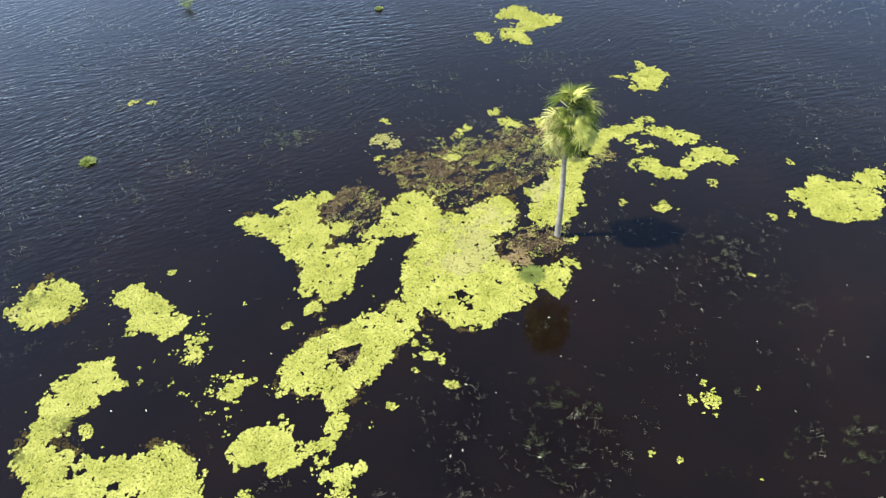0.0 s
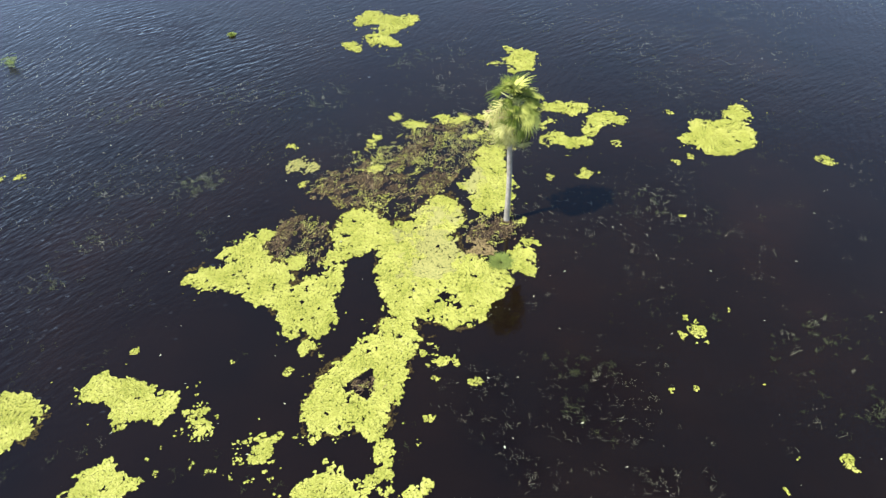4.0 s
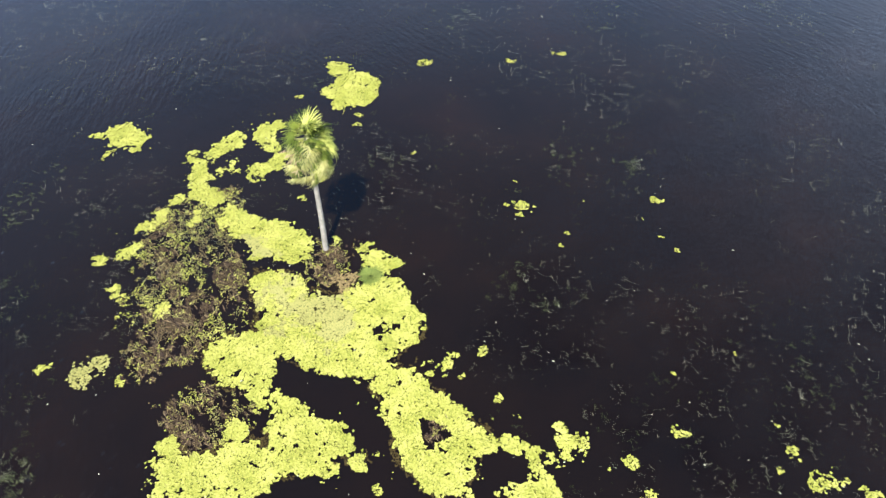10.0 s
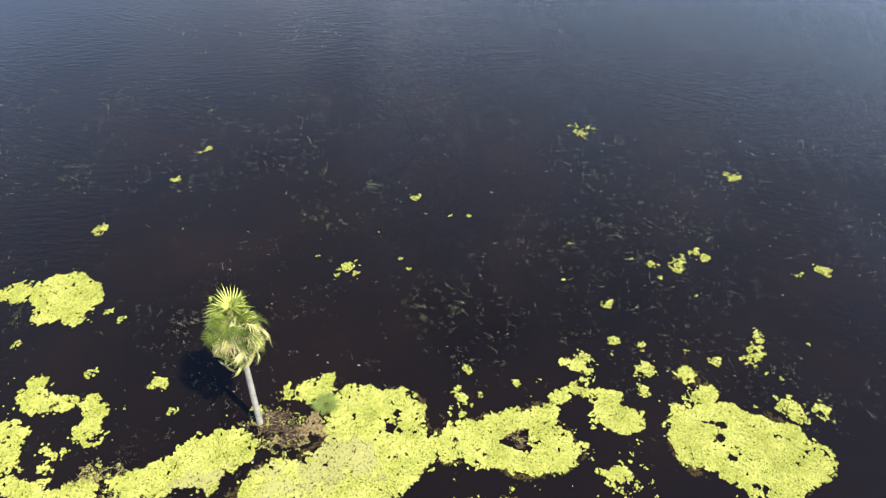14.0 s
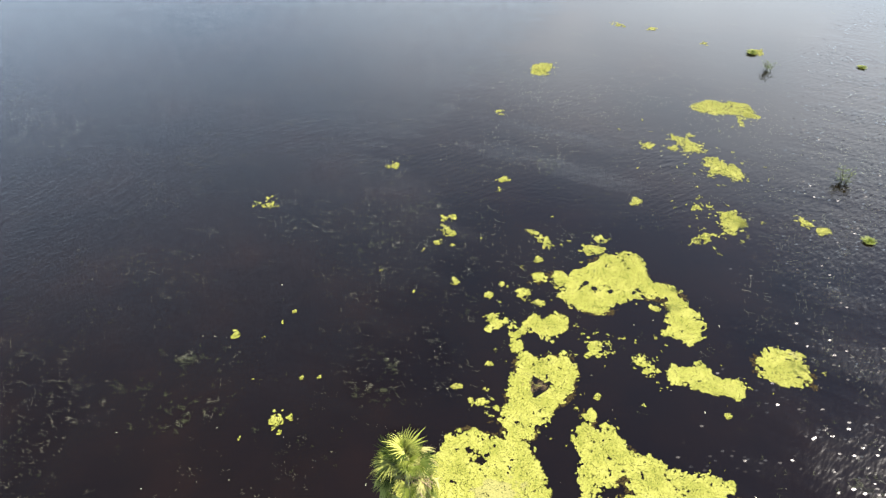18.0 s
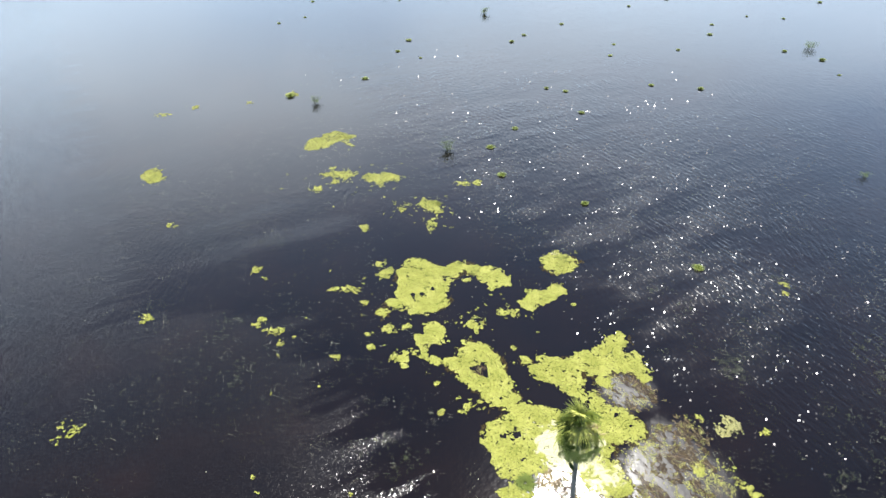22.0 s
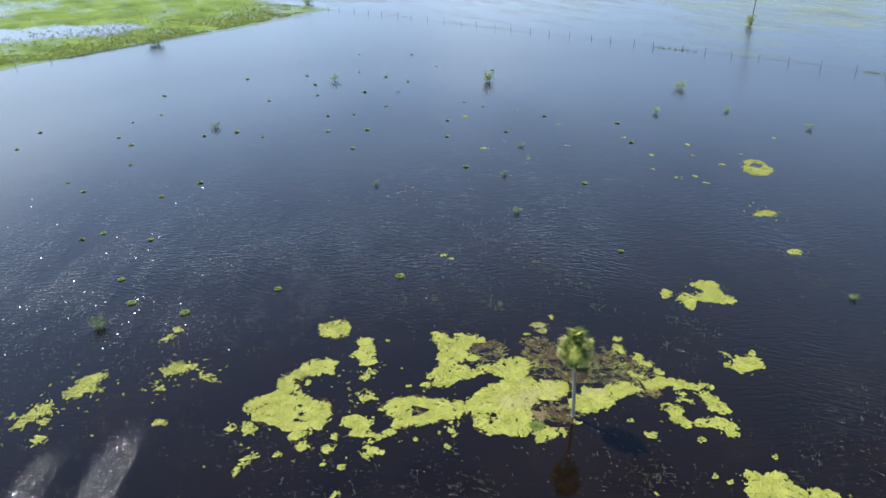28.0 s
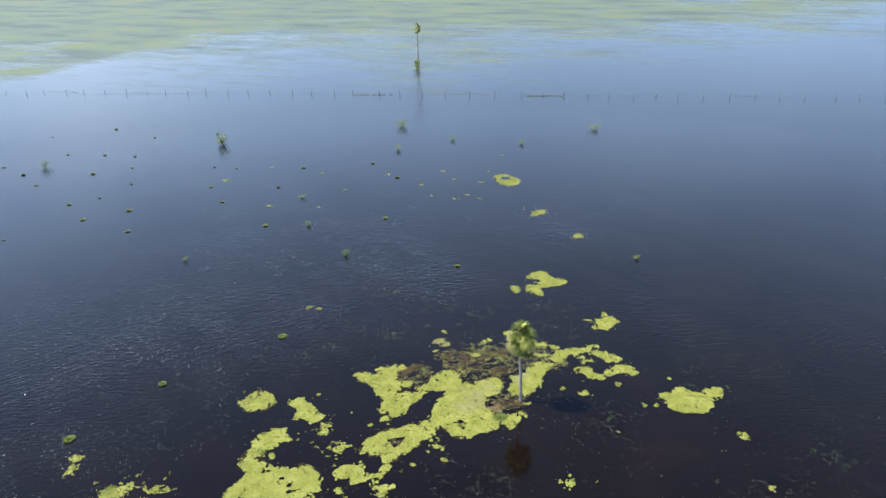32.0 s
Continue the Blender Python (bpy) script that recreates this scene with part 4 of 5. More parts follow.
def litter_bed():
    """Brown dead plants matted at the surface, broken by dark water, with tan and live leaves in clumps."""
    base = new("plant_litter")
    tagged(base, "brown matted dead plants at the water surface with scattered live leaves", "plant litter")
    r = np.random.default_rng(5)
    p = plant_points(LITTER + LITTER_EAST, (), 0.045, 0.38, 0.2, 90)
    x, y = p[:, 0] * 0.85 - p[:, 1] * 0.53, p[:, 0] * 0.53 + p[:, 1] * 0.85
    dense = depth_in(p, BROWN)
    patch = vnoise(x * 1.4, y * 0.8, 61) * 0.45 + vnoise(x * 4.2, y * 2.4, 62) * 0.35 + vnoise(x * 11, y * 7, 63) * 0.2
    tv = np.array([(0.055, 0.0, 0.0), (0.012, 0.03, 0.003), (-0.05, 0.014, 0.0), (-0.035, -0.03, 0.002), (0.02, -0.026, 0.0), (0, 0, 0.005)])
    tt = np.array([(i, (i + 1) % 5, 5) for i in range(5)])
    q = p[patch + np.clip(dense + 0.15, 0, 0.3) * 0.34 > 0.535]
    v, t = scatter((tv, tt), q, r.uniform(0, 6.28, len(q)), r.uniform(0.35, 0.9, len(q)), 0.003)
    tagged(part("dead_leaves", mesh_of("dead_leaves", v, t, [DETRITUS]), base), kind="stuff")
    # stems combed along the wind
    lay = np.array([(-0.16, -0.008, 0.0), (0.0, -0.012, 0.012), (0.16, -0.003, 0.002), (0.16, 0.003, 0.002), (0.0, 0.012, 0.012), (-0.16, 0.008, 0.0)])
    lie = np.array([(0, 1, 4), (0, 4, 5), (1, 2, 3), (1, 3, 4)])
    for word, mat, share in (("matted_stems", MATTED, 0.3), ("dry_stems", STRAW, 0.06)):
        some = q[r.random(len(q)) < share]
        v, t = scatter((lay, lie), some, r.normal(1.0, 0.5, len(some)), r.uniform(0.3, 0.9, len(some)), 0.008)
        tagged(part(word, mesh_of(word, v, t, [mat]), base), kind="stuff")
    tan = plant_points(TAN, (), 0.04, 0.2, 0.2, 91)
    v, t = leaves_over(tan, 48)
    tagged(part("dry_leaves", mesh_of("dry_leaves", v, t, [DRY]), base, "tan dry leaves at the foot of the palm"), kind="stuff")
    # clumps of leaves still afloat, the more the nearer to the large mat
    toward = np.clip((depth_in(p, HEAD + SIDE + CURL) + 1.3) / 1.3, 0, 1)
    rafts = p[r.choice(len(p), 190)]
    rafts = np.concatenate([c + r.normal(0, 0.6, (r.integers(4, 16), 2)) * np.array([0.12, 0.08]) for c in rafts])
    for word, mat, cut, size, seed in (("tan_leaves", DRY, 0.56, 0.5, 44), ("withered_leaves", WITHERED, 0.555, 0.5, 54), ("live_leaves", FRESH, 0.588, 0.65, 64)):
        clump = vnoise(x * 2.6, y * 1.5, seed) * 0.4 + vnoise(x * 6.5, y * 4.0, seed + 1) * 0.35 + vnoise(x * 13, y * 10, seed + 2) * 0.25
        some = p[(clump + 0.09 * toward - 0.06 * (dense > 0) > cut) & (r.random(len(p)) < 0.75)]
        some = np.concatenate([some, rafts[::3]]) if mat is WITHERED else np.concatenate([some, rafts[1::3], rafts[2::3]]) if mat is FRESH else some
        v, t = leaves_over(some, seed + 3, size)
        tagged(part(word, mesh_of(word, v, t, [mat]), base), kind="stuff")


litter_bed()


def weed_field(name, mat, label, count, reach, sprigs, seed, cut, scale, lift):
    """Thin blades over the open water, in loose tufts gathered into drifting bands."""
    r = np.random.default_rng(seed)
    p = r.uniform(-1, 1, (count, 2)) * reach + np.array([-1.0, -2.0])
    band = vnoise(p[:, 0] * 0.2, p[:, 1] * 0.2, seed) * 0.6 + vnoise(p[:, 0] * 0.7, p[:, 1] * 0.7, seed + 1) * 0.4
    p = p[(band + r.normal(0, 0.07, len(p)) > cut)]
    tufts = np.repeat(p, r.integers(1, 5, len(p)), 0)
    p = tufts + r.normal(0, 0.16, tufts.shape)
    k = len(sprigs)
    v, t = joined([scatter(s, p[i::k], r.uniform(0, 6.28, len(p[i::k])), scale * r.uniform(0.4, 1.25, len(p[i::k])), lift) for i, s in enumerate(sprigs)])
    return tagged(new(name, mesh_of(name, v, t, [mat])), label, "water weeds", kind="stuff")


weed_field("water_weeds", WEED, "thin pale grass blades poking through the dark water", 24000, 32, [strip_sprig(400 + k, 4, 0.17, 0.0018, 1.15) for k in range(10)], 101, 0.57, 0.9, 0.0)
weed_field("submerged_weeds", DIMWEED, "dull green weed sprigs just breaking the water surface", 9000, 42, [strip_sprig(500 + k, 5, 0.16, 0.0026, 1.3) for k in range(8)], 111, 0.5, 0.9, 0.0)

# patches of denser weed: place and spread
WEED_PATCHES = [(-15.3, 4.0, 0.8), (-11.5, 0.8, 0.7), (-15.6, -0.6, 0.6), (-14.4, 1.3, 0.7), (-11.6, 4.2, 0.7), (-19.7, 5.2, 0.8), (-16.2, 10.0, 1.0), (-10.1, 11.0, 1.0), (-1.0, 12.8, 0.9), (8.0, -6.9, 1.0), (0.8, -7.0, 0.7), (5.5, 0.3, 0.8), (8.5, -9.5, 0.9), (17.7, 1.3, 1.2), (20.4, -5.7, 1.4),
                (-6.8, 10.3, 1.0), (-12.0, 0.6, 0.5), (-11.3, 4.1, 0.6), (0.5, -8.6, 0.7), (24.7, -13.8, 1.6), (23.8, -3.1, 1.5), (-2.3, -19.3, 0.8), (0.5, -16.6, 0.8), (-14.4, 10.2, 1.0), (-9.8, -22.8, 0.9), (-9.8, 8.6, 0.8), (9.9, 5.6, 0.5), (8.7, -9.6, 0.6), (10.6, -8.5, 0.6), (-6.2, 9.4, 0.9), (-2.5, 12.4, 0.8), (-12.4, 1.5, 0.8), (-11.5, 3.9, 0.6), (26.6, 1.8, 1.4), (28.0, -8.5, 1.4)]
for n, (cx, cy, spread) in enumerate(WEED_PATCHES):
    r = np.random.default_rng(1200 + n)
    p = r.normal(0, 0.62, (int(58 * spread), 2)) * spread * np.array([1.5, 0.9])
    p = p[vnoise(p[:, 0] * 1.6 + cx, p[:, 1] * 1.6 + cy, 5) > 0.42]
    base = new("weed_patch")
    base.location = (cx, cy, 0)
    tagged(base, "loose patch of thin green weed rising through dark water", "water weeds", "weed patches")
    for word, mat, some, tmpl in (("pale_weed", WEED, p[::6], strip_sprig(1300 + n, 5, 0.17, 0.004, 1.1)), ("dull_weed", DIMWEED, p[np.arange(len(p)) % 6 > 0], strip_sprig(1400 + n, 8, 0.17, 0.0036, 1.25))):
        v, t = scatter(tmpl, some, r.uniform(0, 6.28, len(some)), r.uniform(0.5, 1.3, len(some)))
        tagged(part(word, mesh_of(word, v, t, [mat]), base), kind="stuff")


def drifting_leaves():
    r = np.random.default_rng(77)
    p = np.concatenate([r.normal(0, 10, (200, 2)), r.uniform(-45, 45, (120, 2))]) + np.array([-4.0, -3.0])
    tv = np.array([(0, 0, 0.0), (0.04, 0.017, 0.006), (0.09, 0.0, 0.01), (0.04, -0.017, 0.006)])
    tt = np.array([(0, 2, 1), (0, 3, 2)])
    v, t = scatter((tv, tt), p, r.uniform(0, 6.28, len(p)), r.uniform(0.3, 1.05, len(p)), 0.006)
    return tagged(new("drifting_leaves", mesh_of("drifting_leaves", v, t, [PETAL])), "pale single leaves and petals drifting on dark water", "floating leaves", kind="stuff")


drifting_leaves()


# ---- palms ----
def tube(rings, sides=14):
    """A closed tube through (centre, radius) rings."""
    v, t = [], []
    for c, r in rings:
        for k in range(sides):
            a = 2 * math.pi * k / sides
            v.append((c[0] + r * math.cos(a), c[1] + r * math.sin(a), c[2]))
    for i in range(len(rings) - 1):
        for k in range(sides):
            a, b = i * sides + k, i * sides + (k + 1) % sides
            t += [(a, b, b + sides), (a, b + sides, a + sides)]
    for start, flip in ((0, True), ((len(rings) - 1) * sides, False)):
        for k in range(1, sides - 1):
            t.append((start, start + k + 1, start + k) if flip else (start, start + k, start + k + 1))
    return np.array(v), np.array(t)


def rod(a, b, r0, r1, sides=6, sag=0.0, steps=5):
    """A thin bent rod from a to b."""
    a, b = Vector(a), Vector(b)
    d = (b - a).normalized()
    u = d.orthogonal().normalized()
    w = d.cross(u)
    v, t = [], []
    for i in range(steps + 1):
        f = i / steps
        c = a.lerp(b, f) - Vector((0, 0, sag * 4 * f * (1 - f)))
        r = r0 + (r1 - r0) * f
        for k in range(sides):
            q = 2 * math.pi * k / sides
            p = c + (u * math.cos(q) + w * math.sin(q)) * r
            v.append(tuple(p))
    for i in range(steps):
        for k in range(sides):
            p, q = i * sides + k, i * sides + (k + 1) % sides
            t += [(p, q, q + sides), (p, q + sides, p + sides)]
    return np.array(v), np.array(t)


def fan_blade(seed, radius, droop, spread=125, segs=26):
    """A costapalmate fan: folded segments joined near the base, free and drooping at the tips."""
    r = np.random.default_rng(seed)
    v, t = [], []
    for i in range(segs):
        f = (i + 0.5) / segs * 2 - 1
        a = radians(spread) * f + r.normal(0, 0.02)
        half = radians(spread) / segs * 0.9
        ln = radius * (1.0 - 0.22 * abs(f) ** 2) * r.uniform(0.9, 1.06)
        hang = droop * r.uniform(0.7, 1.4)
        cup = 0.42 * abs(f) ** 1.3 * radius

        def at(rad, ang, up):
            k = rad / radius
            return (rad * math.cos(ang), rad * math.sin(ang), up + cup * k - hang * k ** 2.4)
        b = len(v)
        v += [at(0.02, a, 0.0), at(ln * 0.36, a - half, -0.012), at(ln * 0.38, a, 0.018), at(ln * 0.36, a + half, -0.012),
              at(ln * 0.74, a - half * 0.34, -0.004), at(ln * 0.74, a + half * 0.34, -0.004), at(ln, a + r.normal(0, 0.04), -0.02)]
        t += [(b, b + 1, b + 2), (b, b + 2, b + 3), (b + 1, b + 4, b + 2), (b + 2, b + 5, b + 3), (b + 2, b + 4, b + 5), (b + 4, b + 6, b + 5)]
    return np.array(v), np.array(t)


def place_along(origin, az, el, roll=0.0):
    x = Vector((math.cos(az) * math.cos(el), math.sin(az) * math.cos(el), math.sin(el)))
    y = Vector((-math.sin(az), math.cos(az), 0))
    z = x.cross(y)
    m = Matrix((x, y, z)).transposed().to_4x4()
    return Matrix.Translation(origin) @ m @ Matrix.Rotation(roll, 4, 'X')


FANS = [mesh_of("leaf_blade", *fan_blade(700 + k, 0.5, 0.1 + 0.07 * k, 96, 19), [FROND]) for k in range(4)]
SUNLIT_DRY_FANS = [mesh_of("sunlit_dry_leaf_blade", *fan_blade(720 + k, 0.46, 0.3, 88, 16), [SUNLIT_DRY_FROND]) for k in range(2)]
PETIOLES = [mesh_of("petiole", *rod((-0.55, 0, 0), (0.03, 0, 0), 0.02, 0.011, 5, 0.02), [STALK])]


def palm(name, at_xy, neck, girth, label, count=38, wide=1.0, seed=1, stalks=True):
    """A fan palm with a pale ringed trunk and a tall oval crown."""
    r = random.Random(seed)
    base = new(name)
    base.location = (*at_xy, 0)
    tagged(base, label, "palm tree", "palms")
    tip = Vector(neck) + Vector((0.05 * wide, 0, 1.8 * wide))
    rings, steps = [], int(neck[2] / 0.045)
    for i in range(steps + 1):
        f = i / steps
        rad = girth * (1.0 - 0.2 * f + 0.22 * math.exp(-f * neck[2] / 0.25)) * (1.0 + (0.035 if i % 2 else -0.02) + r.uniform(-0.01, 0.01))
        bend = math.sin(f * math.pi) * 0.035
        rings.append(((neck[0] * f + bend, neck[1] * f, -0.35 + (neck[2] + 0.35) * f), rad))
    rings.append(((tip.x, tip.y, tip.z), girth * 0.4))
    part("trunk", mesh_of("trunk", *tube(rings), [BARK]), base, "pale grey ringed palm trunk")
    for i in range(count):
        f = i / (count - 1)                       # 0 youngest, top; 1 oldest, hanging
        az = i * 2.39996 + r.uniform(-0.4, 0.4)
        fall = 82 - 164 * f ** 0.72 + r.uniform(-14, 14)      # the blade's pitch, its stalk stands steeper
        root = Vector(neck) + Vector((0, 0, (1.66 - 0.95 * f) * wide))
        reach = (0.58 + r.uniform(-0.2, 0.14)) * wide
        el = radians(min(fall + 20 + 42 * f, 88))
        d = Vector((math.cos(az) * math.cos(el), math.sin(az) * math.cos(el), math.sin(el)))
        d = (d + Vector((0.1, -0.18, 0.0))).normalized()
        el = radians(fall - r.uniform(0, 12))
        blown = Vector((math.cos(az) * math.cos(el), math.sin(az) * math.cos(el), math.sin(el))) + Vector((0.1, -0.2, 0.0))
        blown.normalize()
        # extra dry blades on the west half paint in the sun's pale light
        dry = f > (0.3 if d.x < -0.1 else 0.8) and i % 3 > 0
        blade = part("leaf", r.choice(SUNLIT_DRY_FANS) if dry else r.choice(FANS), base, "dry hanging fan leaf, tinted pale as if sunlit" if dry else "")
        blade.matrix_local = place_along(root + d * reach, math.atan2(blown.y, blown.x), max(math.asin(blown.z), radians(-84)), r.uniform(-0.7, 0.7)) @ Matrix.Scale(wide * r.uniform(0.9, 1.25) * (1.0 - 0.08 * f), 4)
        pet = part("petiole", PETIOLES[0], blade)
        pet.matrix_local = Matrix.Rotation(radians(-8), 4, 'Y') @ Matrix.Scale(reach / 0.58 / wide, 4)
    if stalks:
        for i in range(5):
            az = 1.9 + i * 0.38 + r.uniform(-0.15, 0.15)
            a = Vector(neck) + Vector((0, 0, 1.1))
            b = a + Vector((math.cos(az) * 0.82, math.sin(az) * 0.82, 0.1 + r.uniform(-0.4, 0.3)))
            pieces = [rod(a, b, 0.02, 0.01, 5, -0.12)]
            for k in range(9):
                s = a.lerp(b, 0.35 + 0.07 * k) + Vector((0, 0, 0.1))
                e = s + Vector((r.uniform(-0.22, 0.22), r.uniform(-0.22, 0.22), r.uniform(-0.24, 0.08)))
                pieces.append(rod(s, e, 0.008, 0.005, 4, 0.02, 3))
            part("flower_stalk", mesh_of("flower_stalk", *joined(pieces), [FLOWER]), base, "dry branched pinkish flower stalk")
    return base


palm("fan_palm", (0, 0), (-0.05, -0.17, 3.3), 0.102, "lone fan palm with pale trunk standing in flood water", 66, 1.0, 3)
palm("fan_palm", (-59.3, 111.3), (0.1, 0.1, 7.3), 0.13, "tall slender fan palm in the distant flooded pasture", 34, 1.0, 8, False)


# ---- grass tussocks and shrubs ----
def grass_dome(seed, blades, radius, height):
    r = np.random.default_rng(seed)
    v, t = [], []
    for _ in range(blades):
        a, k = r.uniform(0, 6.28), math.sqrt(r.uniform(0, 1))
        root = np.array([math.cos(a), math.sin(a)]) * radius * 0.55 * k
        out = np.array([math.cos(a), math.sin(a)]) + r.normal(0, 0.35, 2)
        ln, w = height * r.uniform(0.65, 1.15) * (1.1 - 0.45 * k), r.uniform(0.006, 0.013)
        side = np.array([-out[1], out[0]]) * w
        b = len(v)
        for f in (0.0, 0.55, 1.0):
            p = root + out * radius * (0.12 + 0.42 * k) * f ** 1.4
            z = ln * (f * 1.9 - 1.1 * f * f)
            s = side * (1.05 - 0.85 * f)
            v += [(*(p + s), z - 0.02), (*(p - s), z - 0.02)]
        t += [(b, b + 1, b + 3), (b, b + 3, b + 2), (b + 2, b + 3, b + 5), (b + 2, b + 5, b + 4)]
    return np.array(v), np.array(t)


DOMES = [mesh_of("grass_tussock", *grass_dome(800 + k, 800, 0.42, 0.3), [GRASS]) for k in range(3)]
TUSSOCKS_NEAR = [(-18.85, 1.0, 1.0), (-27.6, -16.2, 1.0), (-23.9, -13.6, 1.0), (-22.8, -7.1, 0.8), (-31.6, -15.9, 0.8), (-37.1, -12.2, 0.8), (-41.0, -15.0, 0.8), (-40.9, -16.8, 0.7), (-47.1, -4.4, 0.9), (-35.4, -32.8, 1.0),
                 (-28.7, -36.3, 1.3), (-11.2, 16.9, 0.7), (-46.2, 12.6, 0.9), (-33.6, 18.9, 0.9), (-42.7, 23.2, 0.8), (-22.8, 25.1, 0.9), (-27.8, 37.9, 0.9), (-33.5, 42.1, 0.9), (-41.2, 37.4, 0.9), (-39.7, 29.7, 0.8),
                 (-47.6, 27.0, 0.8), (-50.9, 17.3, 1.0), (-46.0, -8.6, 0.8), (-52.2, -14.3, 0.8)]
TUSSOCKS_WEST = [(-42.8, -31.0), (-43.5, -34.1), (-47.1, -34.9), (-49.0, -50.2), (-45.7, -51.4), (-55.0, -53.6), (-60.4, -44.1), (-60.1, -22.4), (-55.8, -15.0), (-51.7, -24.9), (-54.4, -24.6), (-57.0, -8.6), (-70.8, -17.6),
                 (-76.0, -14.3), (-67.6, -7.2), (-63.8, -6.7), (-72.8, -4.2), (-73.8, -0.3), (-83.2, 2.9), (-56.6, 6.4), (-70.8, 13.5), (-59.1, 16.4), (-57.5, 19.3), (-57.9, 24.5)]
TUSSOCKS_NORTHWEST = [(-63.0, 29.7), (-66.9, 34.0), (-53.5, 13.4), (-78.2, -46.7), (-52.7, 33.7), (-49.5, 34.2), (-60.4, 4.7), (-61.5, 1.1), (-69.0, 20.0), (-74.5, 22.5), (-77.0, 31.5), (-71.5, 33.0), (-80.2, 24.0), (-84.5, 16.0), (-66.0, 26.0),
                      (-88.0, 38.0), (-82.0, 45.0), (-72.0, 43.0), (-64.0, 48.0), (-92.0, 28.0)]
tr = random.Random(4)
for n, spot in enumerate(TUSSOCKS_NEAR + TUSSOCKS_WEST + TUSSOCKS_NORTHWEST):
    k = spot[2] * 0.74 if len(spot) > 2 else tr.uniform(0.4, 0.75)
    ob = new("grass_tussock", DOMES[n % 3])
    ob.matrix_world = pose(spot[0], spot[1], 0, 0, 0, tr.uniform(0, 360)) @ Matrix.Diagonal((k, k, k * tr.uniform(0.7, 1.1), 1))
    tagged(ob, "rounded green grass tussock standing in flood water", "grass tussock", "grass tussocks")

TUFT = mesh_of("grass_tuft", *grass_dome(830, 1700, 0.4, 0.06), [SOFT])
cushion = new("grass_cushion", mesh_of("grass_cushion", *grass_dome(820, 1100, 0.4, 0.1), [CUSHION]))
cushion.location = (-0.62, -2.15, 0)
tagged(cushion, "blue-green grass cushion on the floating mat near the palm", "grass tussock")
for cx, cy, k in ((-12.6, -10.2, 0.85), (-12.75, -11.3, 0.75), (-16.1, -6.2, 0.9), (-18.2, -15.9, 0.9), (-24.0, -26.9, 0.8)):
    ob = new("grass_tuft", TUFT)
    ob.matrix_world = pose(cx, cy, 0, 0, 0, cx * 40) @ Matrix.Diagonal((k, k, k * 0.7, 1))
    tagged(ob, "olive grass tuft growing out of a floating mat", "grass tussock", "grass tufts on mats")


def shrub(name, at_xy, tall, wide, seed, label, dense=1.0):
    """A many-stemmed bush: bent stems and clumps of small leaves."""
    r = random.Random(seed)
    base = new(name)
    base.location = (*at_xy, 0)
    tagged(base, label, "shrub", "shrubs in the water")
    tips = []
    for _ in range(6):
        a = r.uniform(0, 6.28)
        b = Vector((math.cos(a) * wide * r.uniform(0.15, 0.5), math.sin(a) * wide * r.uniform(0.15, 0.5), tall * r.uniform(0.6, 0.95)))
        part("stem", mesh_of("stem", *rod((b.x * 0.15, b.y * 0.15, -0.2), b, 0.02 * tall, 0.006 * tall, 5, -0.03), [TWIG]), base)
        tips += [b, b * 0.75, b * 0.5, b * 0.3]
    v, t = [], []
    for _ in range(int(420 * dense)):
        c = r.choice(tips) + Vector((r.gauss(0, wide * 0.13), r.gauss(0, wide * 0.13), r.gauss(0, tall * 0.12)))
        if c.z < 0.02:
            continue
        u = Vector((r.gauss(0, 1), r.gauss(0, 1), r.gauss(0.3, 0.6))).normalized()
        w = u.orthogonal().normalized() * 0.03 * tall
        ln = u * r.uniform(0.07, 0.14) * tall
        b = len(v)
        v += [tuple(c), tuple(c + ln * 0.5 + w), tuple(c + ln), tuple(c + ln * 0.5 - w)]
        t += [(b, b + 1, b + 2), (b, b + 2, b + 3)]
    part("foliage", mesh_of("foliage", v, t, [SHRUB]), base)
    return base


SHRUBS = [(-28.5, -33.3, 1.1, 0.9), (-25.6, -18.7, 1.3, 1.2), (-68.6, -42.1, 1.6, 1.2), (-66.1, -50.0, 1.9, 1.3), (-60.0, -32.2, 1.3, 1.2), (-21.9, 15.4, 0.8, 0.8), (-35.5, 9.1, 0.6, 0.7), (-29.3, 20.5, 0.7, 0.7), (-63.8, 3.2, 1.2, 1.4),
          (-59.2, 43.1, 2.3, 1.8), (-33.1, 48.9, 1.1, 0.9), (-17.8, 57.2, 0.9, 0.7), (3.4, 24.0, 0.7, 0.7), (-27.9, 56.3, 0.9, 1.0), (-10.0, 68.5, 1.4, 1.8), (-34.8, 27.6, 0.7, 0.9)]
for n, (sx, sy, tall, wide) in enumerate(SHRUBS):
    shrub("shrub", (sx, sy), tall * 0.66, wide * 1.1, 40 + n, "leafy green shrub standing in the flood water", 1.0)
shrub("shrub", (-38.6, 60.9), 1.2, 3.0, 70, "wide sparse grey-green shrub spreading over the water", 0.9)
shrub("shrub", (-74.5, 25.6), 1.0, 2.6, 71, "wide sparse grey-green shrub spreading over the water", 0.8)
shrub("shrub", (-121.5, 13.0), 1.7, 3.6, 72, "dense dark green bush on the pasture edge", 2.2)
shrub("shrub", (-147.6, 58.0), 1.5, 3.4, 73, "dense dark green bush on the pasture edge", 2.0)
shrub("shrub", (-59.3, 110.9), 1.8, 2.0, 74, "dark green bush at the foot of the distant palm", 1.6)


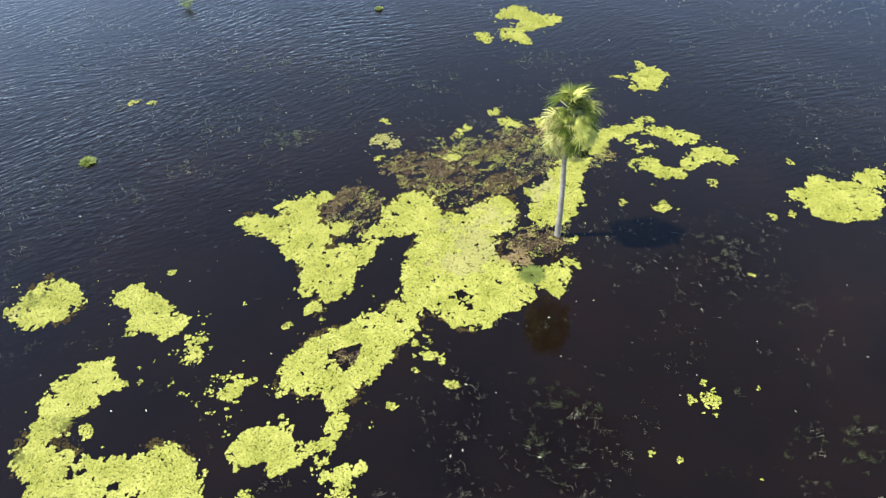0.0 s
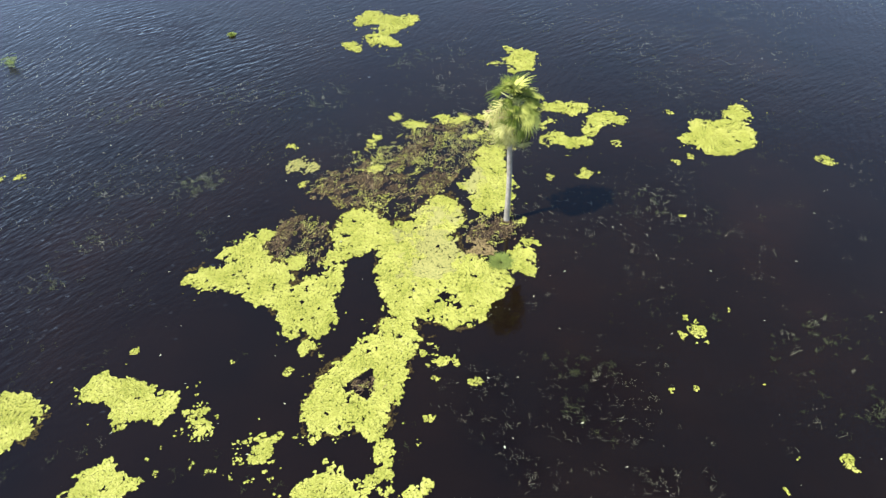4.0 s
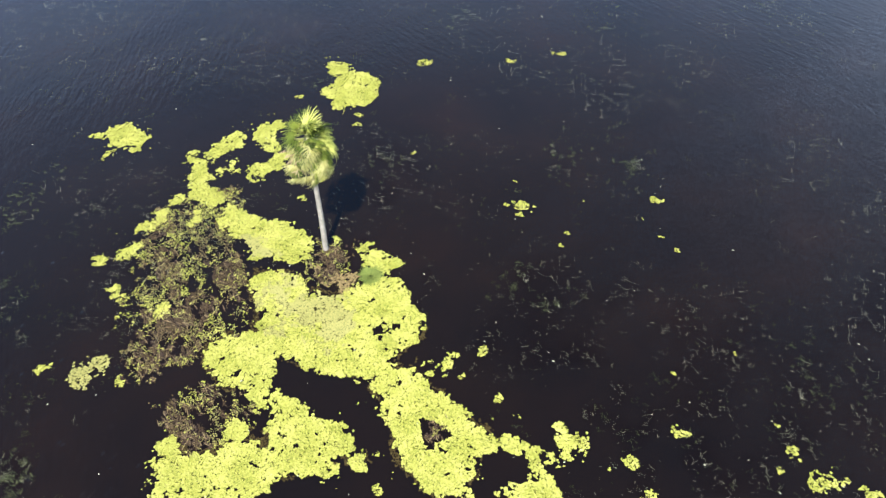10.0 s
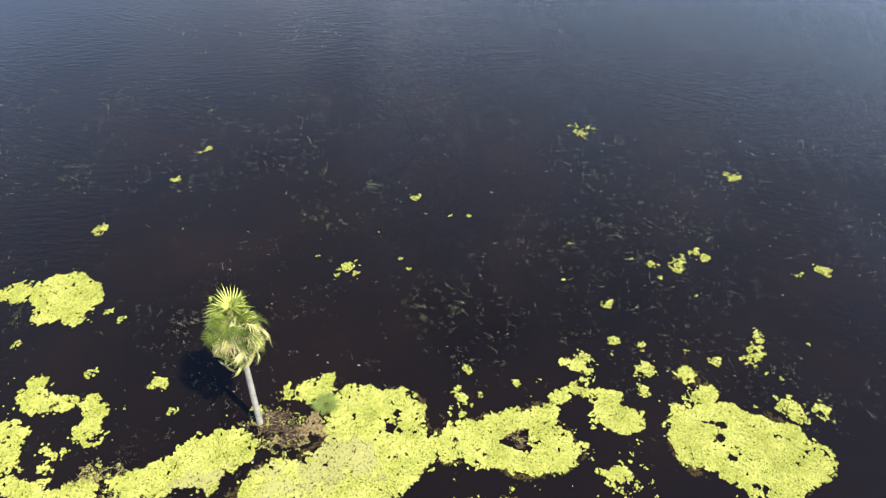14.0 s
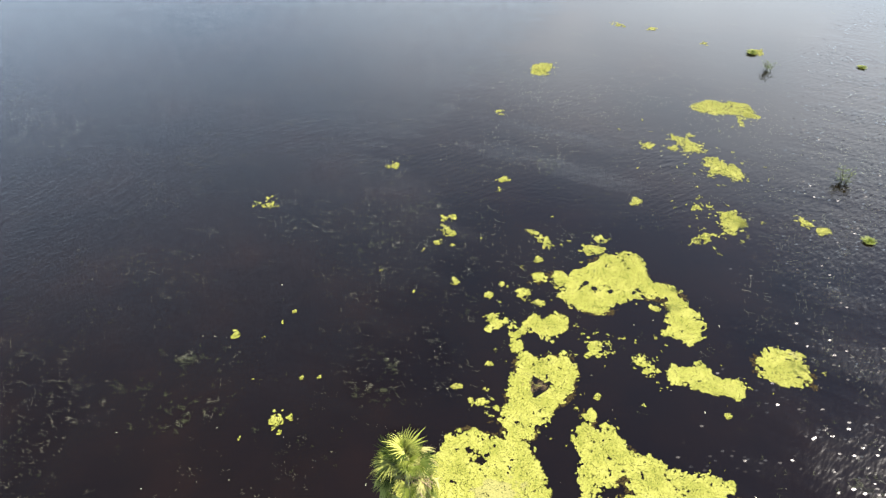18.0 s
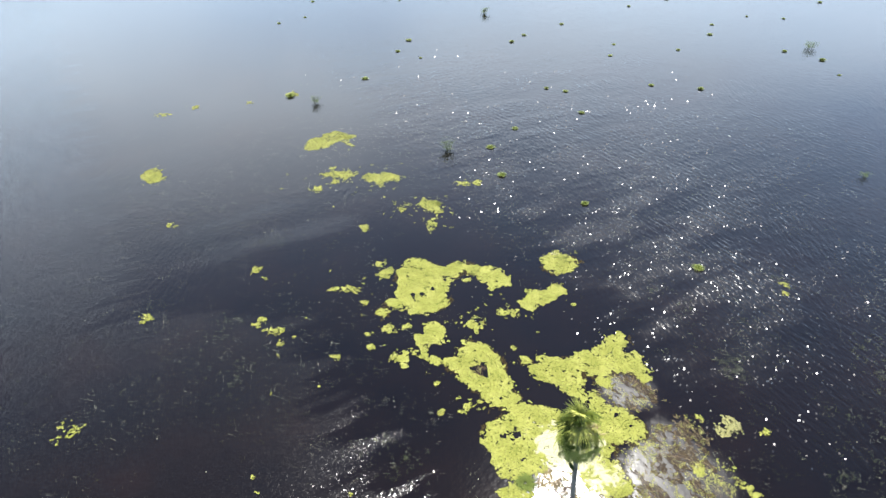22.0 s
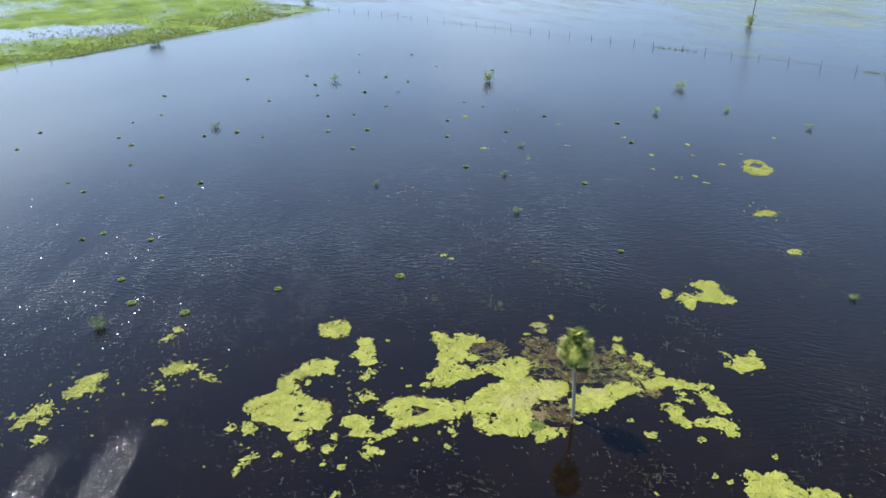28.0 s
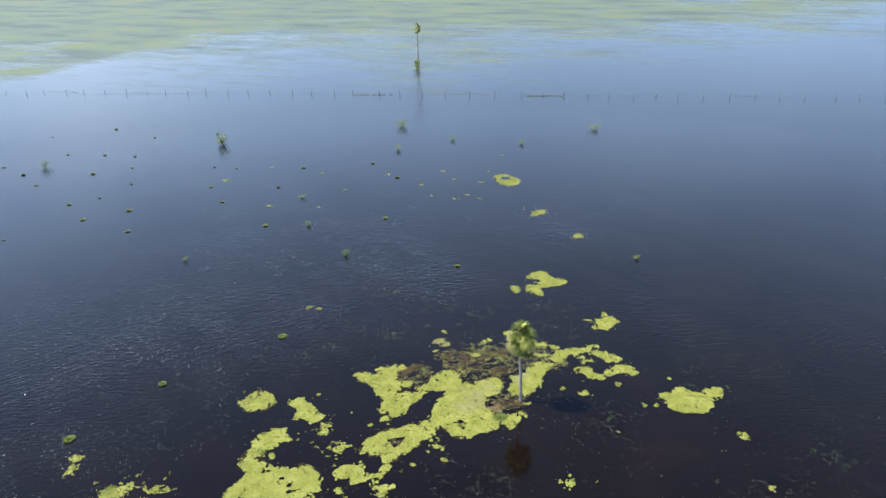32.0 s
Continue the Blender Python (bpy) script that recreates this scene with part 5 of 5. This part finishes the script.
# ---- fences and pasture grass ----
def post_mesh(seed):
    r = random.Random(seed)
    lean = (r.uniform(-0.06, 0.06), r.uniform(-0.06, 0.06))
    rings = [((lean[0] * f, lean[1] * f, -0.4 + f * 1.2), 0.045 * r.uniform(0.85, 1.1)) for f in (0, 0.3, 0.6, 0.85, 1.0)]
    return mesh_of("post", *tube(rings, 8), [TIMBER])


POSTS = [post_mesh(k) for k in range(5)]


def fence(name, stops, step, label):
    r = random.Random(12)
    base = new(name)
    base.location = (*stops[0], 0)
    tagged(base, label, "fence")
    for (ax, ay), (bx, by) in zip(stops, stops[1:]):
        n = max(1, round(math.hypot(bx - ax, by - ay) / step))
        for i in range(n):
            f = (i + r.uniform(-0.12, 0.12)) / n
            p = part("post", r.choice(POSTS), base)
            p.matrix_local = pose(ax + (bx - ax) * f - stops[0][0], ay + (by - ay) * f - stops[0][1], 0, 0, 0, r.uniform(0, 360)) @ Matrix.Diagonal((1, 1, r.uniform(0.8, 1.15), 1))


fence("pasture_fence", [(-137.0, 58.0), (-99.0, 69.0), (-62.5, 79.6), (-28.0, 88.2), (7.9, 97.8), (33.0, 104.6), (75.0, 116.0)], 4.3, "line of weathered wooden fence posts standing in flood water")
fence("pasture_fence", [(-137.0, 58.0), (-130.0, 29.5), (-122.0, 0.0), (-117.5, -11.5), (-104.0, -60.0)], 5.2, "line of weathered wooden fence posts along the green pasture")


def pasture_grass():
    """Standing grass along the flooded pasture's edges."""
    r = np.random.default_rng(31)
    sprigs = [strip_sprig(900 + k, 9, 0.36, 0.035, 0.8) for k in range(4)]
    n = 15000
    along, back = r.random(n), r.exponential(9.0, n)
    ax, ay = -104.0 + along * -33.0, -60.0 + along * 118.0
    p = np.stack([ax - back * 0.962, ay - back * 0.27], 1)
    keep = vnoise(p[:, 0] * 0.16, p[:, 1] * 0.16, 3) * 0.6 + vnoise(p[:, 0] * 0.6, p[:, 1] * 0.6, 4) * 0.4 > 0.4
    p = p[keep]
    v, t = joined([scatter(s, p[i::4], r.uniform(0, 6.28, len(p[i::4])), r.uniform(0.6, 1.3, len(p[i::4])), 0.0) for i, s in enumerate(sprigs)])
    tagged(new("pasture_grass", mesh_of("pasture_grass", v, t, [GRASS])), "bright green standing grass along the pasture edge", "grass", kind="stuff")
    m = 2600
    f, off = r.random(m), np.abs(r.normal(0, 1.0, m))
    q = np.stack([-137.0 + f * 212.0, 58.0 + f * 58.0], 1) + np.stack([-0.27 * off, 0.96 * off], 1)
    q = q[vnoise(q[:, 0] * 0.09, q[:, 1] * 0.09, 9) > 0.85]
    v, t = joined([scatter(s, q[i::4], r.uniform(0, 6.28, len(q[i::4])), r.uniform(0.4, 0.8, len(q[i::4])), 0.0) for i, s in enumerate(sprigs)])
    tagged(new("fence_grass", mesh_of("fence_grass", v, t, [GRASS])), "low grass growing along the flooded fence line", "grass", kind="stuff")


pasture_grass()
